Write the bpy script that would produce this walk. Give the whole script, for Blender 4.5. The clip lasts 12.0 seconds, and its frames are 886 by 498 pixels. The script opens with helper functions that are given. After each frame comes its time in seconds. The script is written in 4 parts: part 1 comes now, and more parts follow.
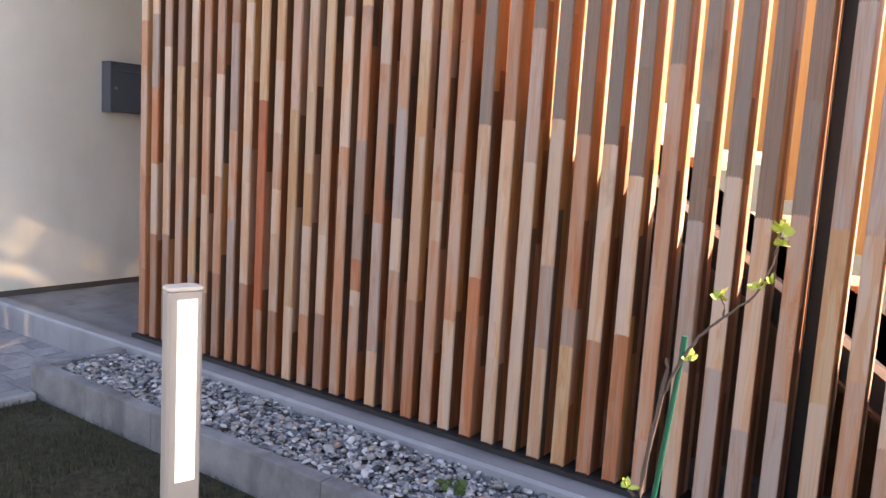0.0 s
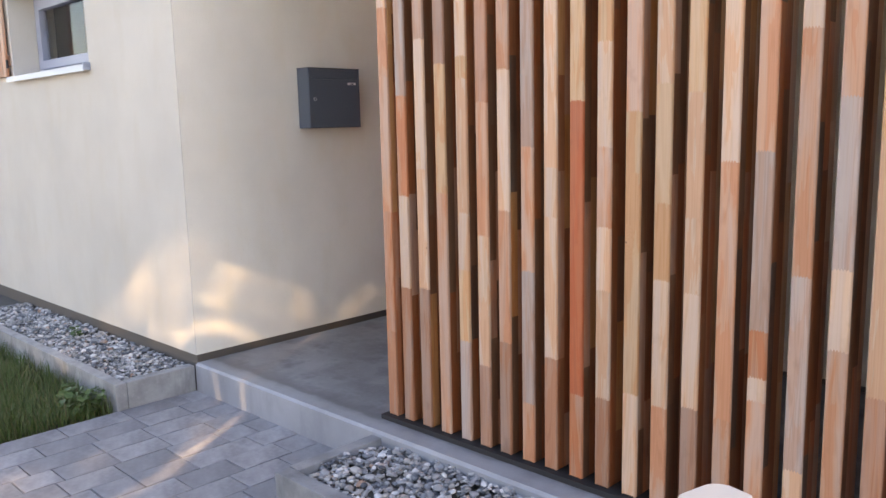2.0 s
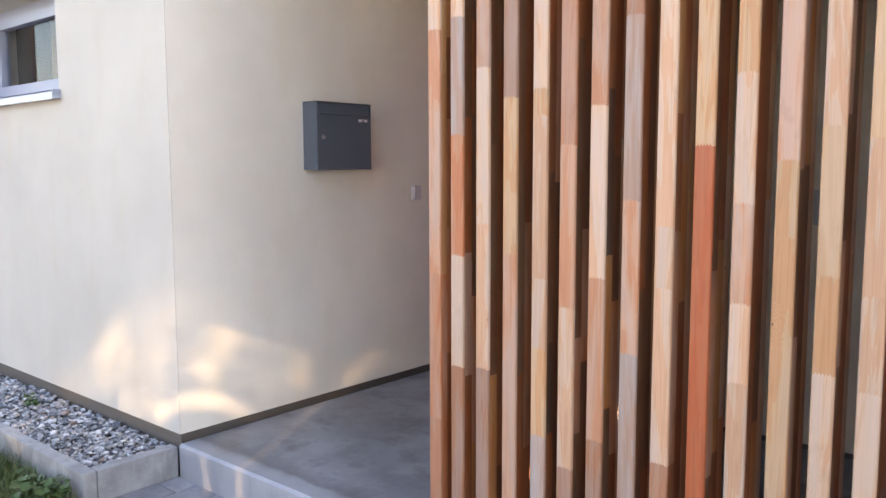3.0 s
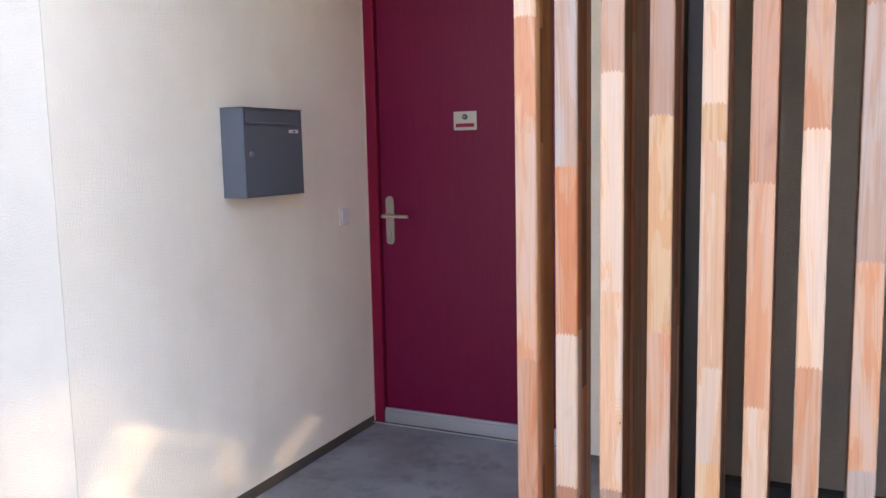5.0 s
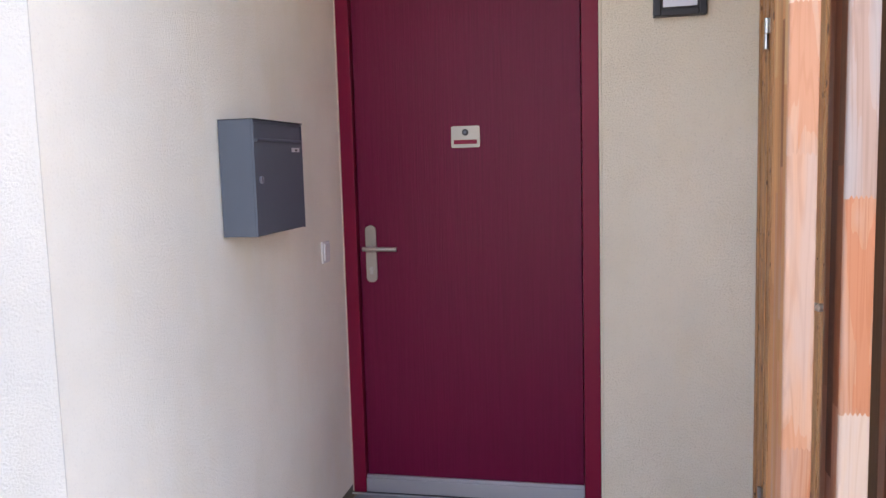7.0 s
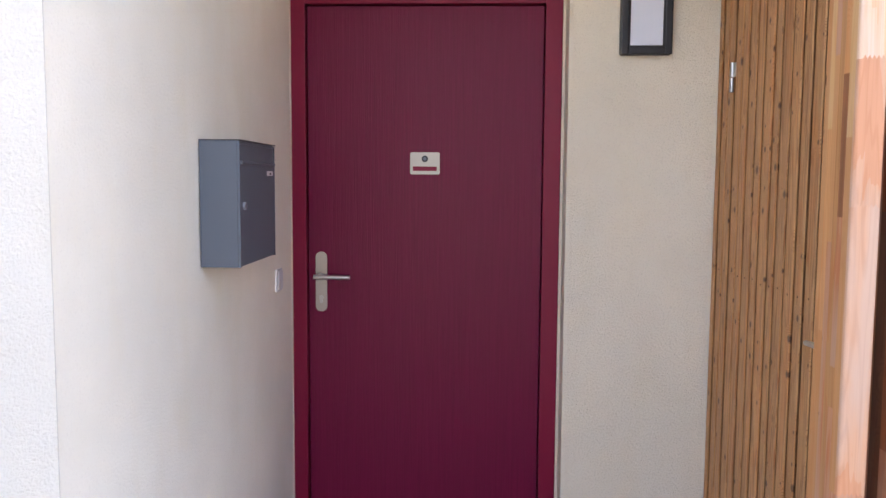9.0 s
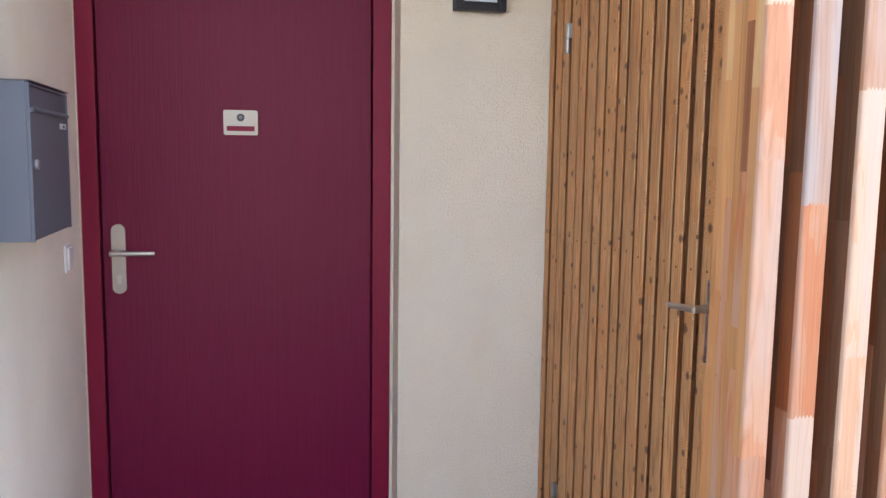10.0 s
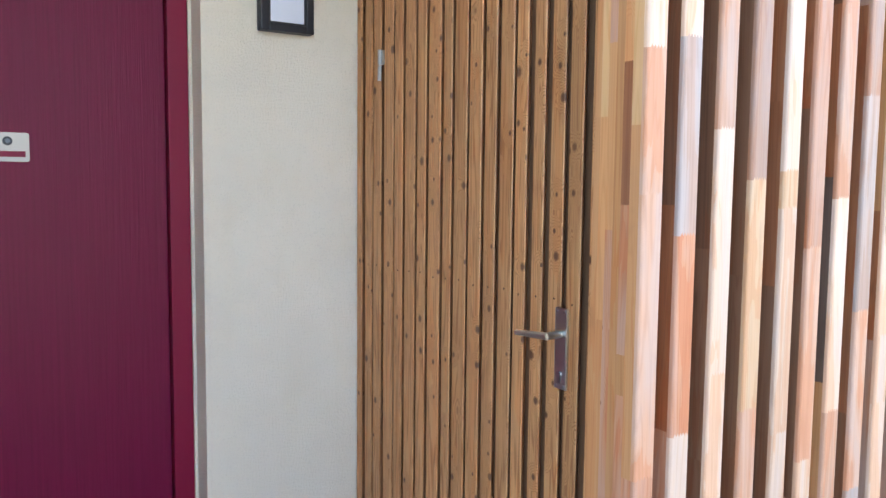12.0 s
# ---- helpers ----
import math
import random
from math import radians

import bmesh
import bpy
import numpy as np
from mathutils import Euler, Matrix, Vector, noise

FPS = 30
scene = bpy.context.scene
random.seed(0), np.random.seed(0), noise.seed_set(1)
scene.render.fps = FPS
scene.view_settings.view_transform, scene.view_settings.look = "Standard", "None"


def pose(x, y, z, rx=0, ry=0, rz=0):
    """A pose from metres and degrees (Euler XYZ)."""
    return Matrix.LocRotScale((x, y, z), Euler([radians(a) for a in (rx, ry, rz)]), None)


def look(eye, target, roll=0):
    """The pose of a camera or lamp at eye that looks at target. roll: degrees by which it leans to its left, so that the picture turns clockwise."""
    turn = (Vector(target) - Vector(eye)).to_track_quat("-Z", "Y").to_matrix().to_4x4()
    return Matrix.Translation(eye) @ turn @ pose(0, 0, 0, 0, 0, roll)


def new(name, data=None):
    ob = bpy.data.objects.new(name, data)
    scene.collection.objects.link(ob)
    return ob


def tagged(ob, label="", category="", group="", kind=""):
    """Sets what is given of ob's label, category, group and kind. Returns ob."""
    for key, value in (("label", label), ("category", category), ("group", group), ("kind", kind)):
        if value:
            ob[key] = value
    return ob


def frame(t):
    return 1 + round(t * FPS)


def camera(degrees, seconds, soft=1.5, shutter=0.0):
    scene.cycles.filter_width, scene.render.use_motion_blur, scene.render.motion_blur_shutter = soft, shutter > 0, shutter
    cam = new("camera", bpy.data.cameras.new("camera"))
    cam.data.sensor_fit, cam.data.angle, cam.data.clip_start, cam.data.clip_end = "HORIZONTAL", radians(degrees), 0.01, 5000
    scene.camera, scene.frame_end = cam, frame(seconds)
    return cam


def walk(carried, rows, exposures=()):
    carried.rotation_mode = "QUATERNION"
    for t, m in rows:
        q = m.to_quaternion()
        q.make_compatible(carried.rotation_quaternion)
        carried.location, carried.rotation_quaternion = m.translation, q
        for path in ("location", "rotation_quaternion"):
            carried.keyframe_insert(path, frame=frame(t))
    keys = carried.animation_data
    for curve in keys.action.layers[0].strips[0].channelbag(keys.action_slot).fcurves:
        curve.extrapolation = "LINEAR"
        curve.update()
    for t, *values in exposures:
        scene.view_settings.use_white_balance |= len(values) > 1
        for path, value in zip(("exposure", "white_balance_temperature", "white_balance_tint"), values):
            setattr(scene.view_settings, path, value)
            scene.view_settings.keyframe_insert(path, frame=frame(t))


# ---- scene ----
cam = camera(58.1, 12.0)

PATH = [
    (0, (5.34, -2.451, 1.173), (4.188, -0.837, 0.912), 3.5),
    (0.5, (5.008, -2.24, 1.209), (3.703, -0.745, 0.96), 2.4),
    (1, (4.637, -2.146, 1.227), (3.265, -0.716, 0.957), 2.6),
    (1.5, (4.298, -2.084, 1.234), (2.902, -0.683, 0.936), 1.2),
    (2, (3.945, -2.088, 1.257), (2.566, -0.672, 0.949), -1.3),
    (2.5, (3.623, -2.028, 1.251), (2.268, -0.581, 0.991), -1.6),
    (2.7, (3.485, -1.978, 1.255), (2.133, -0.521, 1.036), -0.8),
    (4.3, (2.458, -1.804, 1.404), (1.551, -0.04, 1.144), -0.7),
    (4.5, (2.358, -1.766, 1.411), (1.449, -0.002, 1.161), -0.6),
    (5, (2.115, -1.693, 1.412), (1.262, 0.1, 1.173), -1.2),
    (5.5, (1.839, -1.624, 1.418), (1.083, 0.212, 1.181), -2.3),
    (6, (1.585, -1.534, 1.436), (0.9, 0.331, 1.208), -3.3),
    (6.5, (1.329, -1.48, 1.451), (0.772, 0.429, 1.241), -2.3),
    (7, (1.131, -1.431, 1.456), (0.724, 0.515, 1.243), -1.6),
    (7.2, (1.075, -1.403, 1.453), (0.715, 0.552, 1.235), -1.0),
    (8.8, (0.768, -1.386, 1.495), (0.644, 0.602, 1.323), -0.1),
    (9, (0.753, -1.384, 1.497), (0.674, 0.607, 1.325), 0.4),
    (9.5, (0.671, -1.294, 1.448), (0.828, 0.691, 1.263), 1.4),
    (10, (0.563, -1.129, 1.451), (1.04, 0.799, 1.222), 0.8),
    (10.5, (0.488, -1.017, 1.459), (1.28, 0.804, 1.213), 0.2),
    (11, (0.378, -0.943, 1.475), (1.344, 0.794, 1.261), -0.3),
    (11.5, (0.31, -0.909, 1.477), (1.342, 0.794, 1.285), 0.4),
    (12, (0.33, -0.924, 1.474), (1.414, 0.748, 1.304), 0.6),
]
EXPOSURES = [(0, 1.8, 7750, 25), (1.5, 2.03, 8100, 23), (2.7, 2.33, 7950, 22), (4.3, 2.62, 7400, 22), (7.2, 2.71, 7450, 25), (9.0, 2.75, 7450, 24), (10.0, 2.9, 7350, 22), (10.5, 3.05, 6600, 15), (12, 3.02, 6550, 13)]
walk(cam, [(t, look(a, b, r)) for t, a, b, r in PATH], EXPOSURES)

# ================= light =================
SUN_EL, SUN_AZ = 34.0, 38.0     # height, and turn from +x towards +y, in degrees
world = bpy.data.worlds.new("world")
scene.world = world
world.use_nodes = True
wn = world.node_tree
sky = wn.nodes.new("ShaderNodeTexSky")
sky.sky_type, sky.sun_disc = "NISHITA", False
sky.sun_elevation, sky.sun_rotation = radians(SUN_EL), radians(90 - SUN_AZ)
wn.links.new(sky.outputs[0], wn.nodes["Background"].inputs[0])
wn.nodes["Background"].inputs[1].default_value = 0.13
sun = new("sun", bpy.data.lights.new("sun", "SUN"))
sun.data.energy, sun.data.angle, sun.data.color = 5.0, radians(0.6), (1.0, 0.93, 0.82)
c_, s_ = math.cos(radians(SUN_EL)), math.sin(radians(SUN_EL))
sun.matrix_world = look((c_*math.cos(radians(SUN_AZ))*20, c_*math.sin(radians(SUN_AZ))*20, s_*20), (0, 0, 0))

# sunlight thrown back by the wavy window panes of the house opposite: soft loops and streaks
def glint(name, eye, target, watts, cone, curves, seed):
    """curves: (x0, y0, x1, y1, half width, strength) of each bright fold, as slopes from the lamp's axis."""
    lamp = bpy.data.lights.new(name, "SPOT")
    lamp.energy, lamp.spot_size, lamp.spot_blend, lamp.shadow_soft_size = watts, radians(cone), 0.6, 0.01
    lamp.color = (1.0, 0.76, 0.45)
    lamp.use_nodes = True
    nt = lamp.node_tree
    tc = nt.nodes.new("ShaderNodeTexCoord")

    def vec(op, a, b, out=0):
        n = nt.nodes.new("ShaderNodeVectorMath"); n.operation = op
        for sock, v in zip(n.inputs, (a, b)):
            if isinstance(v, bpy.types.NodeSocket):
                nt.links.new(v, sock)
            elif v is not None:
                sock.default_value = v
        return n.outputs[out]

    def num(op, a, b, clamp=False):
        n = nt.nodes.new("ShaderNodeMath"); n.operation = op; n.use_clamp = clamp
        for sock, v in zip(n.inputs, (a, b)):
            if isinstance(v, bpy.types.NodeSocket):
                nt.links.new(v, sock)
            else:
                sock.default_value = v
        return n.outputs[0]
    ns = nt.nodes.new("ShaderNodeTexNoise")
    ns.inputs["Scale"].default_value, ns.inputs["Detail"].default_value = 45, 3
    nt.links.new(vec("ADD", tc.outputs["Normal"], (seed, 0, 0)), ns.inputs["Vector"])
    wob = vec("SUBTRACT", ns.outputs["Color"], (0.5, 0.5, 0.5))
    wob = vec("MULTIPLY", wob, (0.006, 0.006, 0.0))
    flat = vec("MULTIPLY", tc.outputs["Normal"], (1, 1, 0))
    flat = vec("ADD", flat, wob)
    total = None
    for x0, y0, x1, y1, w, power in curves:
        pa = vec("SUBTRACT", flat, (x0, y0, 0))
        ln = (x1-x0)**2+(y1-y0)**2
        h = num("MULTIPLY", vec("DOT_PRODUCT", pa, (x1-x0, y1-y0, 0), 1), 1/ln, True)
        sc = nt.nodes.new("ShaderNodeVectorMath"); sc.operation = "SCALE"
        sc.inputs[0].default_value = (x1-x0, y1-y0, 0)
        nt.links.new(h, sc.inputs["Scale"])
        d = vec("LENGTH", vec("SUBTRACT", pa, sc.outputs[0]), None, 1)
        mr = nt.nodes.new("ShaderNodeMapRange"); mr.interpolation_type = "SMOOTHERSTEP"
        mr.inputs[1].default_value, mr.inputs[2].default_value, mr.inputs[3].default_value, mr.inputs[4].default_value = 0, w, power, 0
        nt.links.new(d, mr.inputs[0])
        total = mr.outputs[0] if total is None else num("ADD", total, mr.outputs[0])
    total = num("MULTIPLY", total, num("ADD", num("MULTIPLY", ns.outputs["Fac"], 2.4), -0.35))
    nt.links.new(total, nt.nodes["Emission"].inputs["Strength"])
    ob = new(name, lamp)
    ob.matrix_world = look(eye, target)


glint("window_glint", (4.2, -9.5, 4.3), (0.1, 0.0, 0.2), 2350, 16, [
    (-0.0029, 0.0048, -0.0042, 0.0144, 0.006, 0.40), (-0.0042, 0.0144, 0.001, 0.030, 0.006, 0.45), (0.001, 0.030, 0.0145, 0.0285, 0.005, 0.14),
    (0.0167, 0.0273, 0.0163, 0.0165, 0.0045, 0.30), (-0.0029, 0.0048, 0.0035, -0.001, 0.005, 0.45), (-0.0065, 0.002, 0.0025, 0.002, 0.006, 0.28),
    (0.003, 0.020, 0.012, 0.008, 0.018, 0.14), (-0.0526, 0.0223, -0.0648, 0.0135, 0.020, 0.22), (-0.0648, 0.0135, -0.100, 0.005, 0.018, 0.20),
    (-0.0111, 0.033, -0.0526, 0.0223, 0.024, 0.14), (-0.0487, -0.001, -0.0222, -0.0035, 0.011, 0.26), (-0.0222, -0.0035, -0.0043, 0.0014, 0.006, 0.36),
    (-0.042, 0.012, -0.018, 0.012, 0.020, 0.20),
    (0.0332, 0.0353, 0.0270, 0.0220, 0.0042, 0.34), (0.0262, 0.0200, 0.0225, 0.0100, 0.003, 0.20), (0.0219, 0.0088, 0.0313, -0.0195, 0.0034, 0.55),
    (0.0312, -0.022, 0.0316, -0.0345, 0.0040, 0.42), (0.0345, -0.040, 0.0406, -0.0524, 0.0042, 0.45), (0.0406, -0.0524, 0.047, -0.075, 0.006, 0.25),
    (0.0085, -0.022, 0.0125, -0.0335, 0.0036, 0.30), (0.020, -0.044, 0.034, -0.050, 0.0045, 0.25), (0.0338, -0.040, 0.047, -0.0639, 0.0038, 0.40), (0.047, -0.0639, 0.0406, -0.0822, 0.006, 0.30), (0.0259, -0.042, 0.0393, -0.058, 0.005, 0.26),
    (0.0163, -0.0772, 0.0319, -0.0871, 0.011, 0.45), (0.0587, -0.0904, 0.0319, -0.0871, 0.012, 0.40), (0.0033, -0.0632, 0.020, -0.068, 0.006, 0.25), (-0.010, -0.075, 0.010, -0.082, 0.010, 0.38),
    (-0.118, -0.012, -0.108, -0.030, 0.006, 0.30), (-0.095, -0.016, -0.078, -0.026, 0.005, 0.24)], 3.1)

# ================= helpers of this scene =================
def part(name, bm, material, parent=None, label=""):
    me = bpy.data.meshes.new(name)
    bm.to_mesh(me); bm.free()
    if material is not None:
        me.materials.append(material)
    ob = new(name, me)
    if parent is not None:
        ob.parent = parent
    if label:
        ob["label"] = label
    return ob


def thing(name, loc, label, category, group=""):
    ob = new(name)
    ob.location = loc
    ob.empty_display_size = 0.05
    return tagged(ob, label, category, group)


def box(bm, x0, x1, y0, y1, z0, z1, bevel=0.0):
    m = Matrix.LocRotScale(((x0+x1)/2, (y0+y1)/2, (z0+z1)/2), None, (x1-x0, y1-y0, z1-z0))
    r = bmesh.ops.create_cube(bm, size=1, matrix=m)
    if bevel > 0:
        es = {e for v in r["verts"] for e in v.link_edges}
        bmesh.ops.bevel(bm, geom=list(es), offset=bevel, segments=2, affect="EDGES", profile=0.6)
    return bm


def boxes(*specs, bevel=0.0):
    bm = bmesh.new()
    for s in specs:
        box(bm, *s, bevel=bevel)
    return bm


def prism(points, axis, a, b):
    """A polygon of 2D points swept from a to b along an axis (0, 1 or 2)."""
    bm = bmesh.new()

    def at(p, d):
        c = list(p)
        c.insert(axis, d)
        return bm.verts.new(c)
    lo = [at(p, a) for p in points]
    hi = [at(p, b) for p in points]
    n = len(points)
    bm.faces.new(lo); bm.faces.new(hi)
    for i in range(n):
        bm.faces.new((lo[i], lo[(i+1) % n], hi[(i+1) % n], hi[i]))
    bmesh.ops.recalc_face_normals(bm, faces=bm.faces)
    return bm


def tube(bm, a, b, r0, r1=None, seg=12):
    a, b = Vector(a), Vector(b)
    r1 = r0 if r1 is None else r1
    d = b - a
    m = Matrix.Translation((a+b)/2) @ d.to_track_quat("Z", "Y").to_matrix().to_4x4()
    bmesh.ops.create_cone(bm, cap_ends=True, segments=seg, radius1=r0, radius2=r1, depth=d.length, matrix=m)
    return bm


def smooth(ob, angle=40):
    for p in ob.data.polygons:
        p.use_smooth = True
    ob.data.set_sharp_from_angle(angle=radians(angle))
    return ob


# ================= materials =================
def mat(name, base, rough=0.6, metal=0.0):
    m = bpy.data.materials.new(name)
    m.use_nodes = True
    b = m.node_tree.nodes["Principled BSDF"]
    b.inputs["Base Color"].default_value = (*base, 1)
    b.inputs["Roughness"].default_value = rough
    b.inputs["Metallic"].default_value = metal
    return m, m.node_tree, b


def noise_node(nt, scale, stretch=(1, 1, 1), detail=6, rough=0.55, coord="Object", offset=None, distort=0.0):
    tc = nt.nodes.new("ShaderNodeTexCoord")
    mp = nt.nodes.new("ShaderNodeMapping")
    mp.inputs["Scale"].default_value = stretch
    nt.links.new(tc.outputs[coord], mp.inputs[0])
    if offset is not None:
        nt.links.new(offset, mp.inputs["Location"])
    n = nt.nodes.new("ShaderNodeTexNoise")
    n.inputs["Scale"].default_value = scale
    n.inputs["Detail"].default_value = detail
    n.inputs["Roughness"].default_value = rough
    n.inputs["Distortion"].default_value = distort
    nt.links.new(mp.outputs[0], n.inputs["Vector"])
    return n.outputs["Fac"]


def ramp(nt, fac, stops):
    r = nt.nodes.new("ShaderNodeValToRGB")
    el = r.color_ramp.elements
    while len(el) < len(stops):
        el.new(0.5)
    for e, (p, c) in zip(el, stops):
        e.position = p
        e.color = (*c, 1) if len(c) == 3 else c
    nt.links.new(fac, r.inputs[0])
    return r.outputs[0]


def grey(nt, fac, p0, v0, p1, v1):
    return ramp(nt, fac, [(p0, (v0,)*3), (p1, (v1,)*3)])


def mixc(nt, a, b, fac, mode="MIX"):
    m = nt.nodes.new("ShaderNodeMix")
    m.data_type, m.blend_type = "RGBA", mode
    for sock, v in ((m.inputs[6], a), (m.inputs[7], b), (m.inputs[0], fac)):
        if isinstance(v, bpy.types.NodeSocket):
            nt.links.new(v, sock)
        else:
            sock.default_value = (*v, 1) if isinstance(v, tuple) else v
    return m.outputs[2]


def bump(nt, bsdf, height, strength=0.3, dist=0.002):
    b = nt.nodes.new("ShaderNodeBump")
    b.inputs["Strength"].default_value = strength
    b.inputs["Distance"].default_value = dist
    nt.links.new(height, b.inputs["Height"])
    nt.links.new(b.outputs[0], bsdf.inputs["Normal"])


def rnd(nt):
    return nt.nodes.new("ShaderNodeObjectInfo").outputs["Random"]


def plaster(name, base, grain=0.6):
    m, nt, b = mat(name, base, 0.9)
    big = noise_node(nt, 1.3, detail=4)
    mid = noise_node(nt, 7, (1, 1, 0.35), detail=5)
    c = mixc(nt, tuple(v*0.93 for v in base), tuple(min(1, v*1.04) for v in base), grey(nt, big, 0.35, 0, 0.65, 1))
    c = mixc(nt, c, (base[0]*0.92, base[1]*0.88, base[2]*0.78), grey(nt, mid, 0.52, 0, 0.8, 0.4))
    fine = noise_node(nt, 130, detail=4, rough=0.65)
    c = mixc(nt, c, tuple(v*0.86 for v in base), grey(nt, fine, 0.60, 0, 0.40, 0.4))
    nt.links.new(c, b.inputs["Base Color"])
    bump(nt, b, fine, grain, 0.006)
    return m


def wood(name, light, dark, tone, stain=0.4, wear=0.4, rough=0.55, knots=0.0):
    """Planed wood with its grain along z, that differs from piece to piece."""
    m, nt, b = mat(name, light, rough)
    r = rnd(nt)
    cx = nt.nodes.new("ShaderNodeCombineXYZ")
    mul = nt.nodes.new("ShaderNodeMath"); mul.operation = "MULTIPLY"; mul.inputs[1].default_value = 37.0
    nt.links.new(r, mul.inputs[0])
    for i in range(3):
        nt.links.new(mul.outputs[0], cx.inputs[i])
    off = cx.outputs[0]
    # knots, and the way the grain flows round them
    tc = nt.nodes.new("ShaderNodeTexCoord")
    mp = nt.nodes.new("ShaderNodeMapping")
    mp.inputs["Scale"].default_value = (13, 13, 10) if knots > 0.9 else (11, 11, 7)
    nt.links.new(tc.outputs["Object"], mp.inputs[0]); nt.links.new(off, mp.inputs["Location"])
    sx = nt.nodes.new("ShaderNodeSeparateXYZ"); nt.links.new(mp.outputs[0], sx.inputs[0])
    ac = nt.nodes.new("ShaderNodeMath"); nt.links.new(sx.outputs[0], ac.inputs[0]); nt.links.new(sx.outputs[1], ac.inputs[1])
    cb = nt.nodes.new("ShaderNodeCombineXYZ"); nt.links.new(ac.outputs[0], cb.inputs[0]); nt.links.new(sx.outputs[2], cb.inputs[1])
    v = nt.nodes.new("ShaderNodeTexVoronoi"); v.voronoi_dimensions = "2D"; v.inputs["Scale"].default_value = 1.0
    nt.links.new(cb.outputs[0], v.inputs["Vector"])
    chance = grey(nt, v.outputs["Color"], 0.50 if knots > 0.9 else 0.10, 1, 0.51 if knots > 0.9 else 0.11, 0)
    bend = nt.nodes.new("ShaderNodeMath"); bend.operation = "MULTIPLY"
    nt.links.new(grey(nt, v.outputs["Distance"], 0.05, 1, 0.42, 0), bend.inputs[0]); nt.links.new(chance, bend.inputs[1])
    near = bend.outputs[0]
    sc = nt.nodes.new("ShaderNodeSeparateColor"); nt.links.new(v.outputs["Color"], sc.inputs[0])
    size = nt.nodes.new("ShaderNodeMath"); size.operation = "MULTIPLY_ADD"; size.inputs[1].default_value, size.inputs[2].default_value = 1.3, 0.45
    nt.links.new(sc.outputs[1], size.inputs[0])
    rel = nt.nodes.new("ShaderNodeMath"); rel.operation = "DIVIDE"
    nt.links.new(v.outputs["Distance"], rel.inputs[0]); nt.links.new(size.outputs[0], rel.inputs[1])
    # growth rings cut lengthwise
    ring = noise_node(nt, 1.0, (26, 26, 0.9), detail=2, offset=off, distort=0.5)
    add = nt.nodes.new("ShaderNodeMath"); add.operation = "MULTIPLY_ADD"
    nt.links.new(near, add.inputs[0]); add.inputs[1].default_value = 0.55; nt.links.new(ring, add.inputs[2])
    k = nt.nodes.new("ShaderNodeMath"); k.operation = "MULTIPLY"; k.inputs[1].default_value = 62.0
    nt.links.new(add.outputs[0], k.inputs[0])
    sn = nt.nodes.new("ShaderNodeMath"); sn.operation = "SINE"
    nt.links.new(k.outputs[0], sn.inputs[0])
    rings = grey(nt, sn.outputs[0], 0.1, 0, 0.95, 0.85 if knots > 0.9 else 0.62)
    g2 = noise_node(nt, 1.0, (330, 330, 4), detail=3, offset=off)
    c = mixc(nt, light, dark, rings)
    c = mixc(nt, c, tuple(q*0.72 for q in dark), grey(nt, g2, 0.5, 0, 0.8, 0.35))
    # weathered and stained lengths
    patch = noise_node(nt, 1.0, (22, 22, 2.2), detail=3, offset=off, distort=0.4)
    c = mixc(nt, c, tone, grey(nt, patch, 0.48, 0, 0.62, wear*1.25))
    c = mixc(nt, c, (light[0]*0.95, light[1]*0.62, light[2]*0.40), grey(nt, patch, 0.46, stain, 0.30, 0))
    blot = noise_node(nt, 1.0, (9, 9, 5), detail=4, offset=off)
    c = mixc(nt, c, tuple(q*0.6 for q in dark), grey(nt, blot, 0.64, 0, 0.78, 0.5))
    hsv = nt.nodes.new("ShaderNodeHueSaturation")
    mr = nt.nodes.new("ShaderNodeMapRange")
    mr.inputs[3].default_value, mr.inputs[4].default_value = 0.93, 1.16
    nt.links.new(r, mr.inputs[0])
    nt.links.new(mr.outputs[0], hsv.inputs["Value"])
    nt.links.new(c, hsv.inputs["Color"])
    c = hsv.outputs[0]
    if knots:
        core = nt.nodes.new("ShaderNodeMath"); core.operation = "MULTIPLY"
        nt.links.new(grey(nt, rel.outputs[0], 0.075*knots, 0.95, 0.155*knots, 0), core.inputs[0]); nt.links.new(chance, core.inputs[1])
        c = mixc(nt, c, (0.115, 0.042, 0.017), core.outputs[0])
    nt.links.new(c, b.inputs["Base Color"])
    bump(nt, b, g2, 0.35, 0.001)
    return m


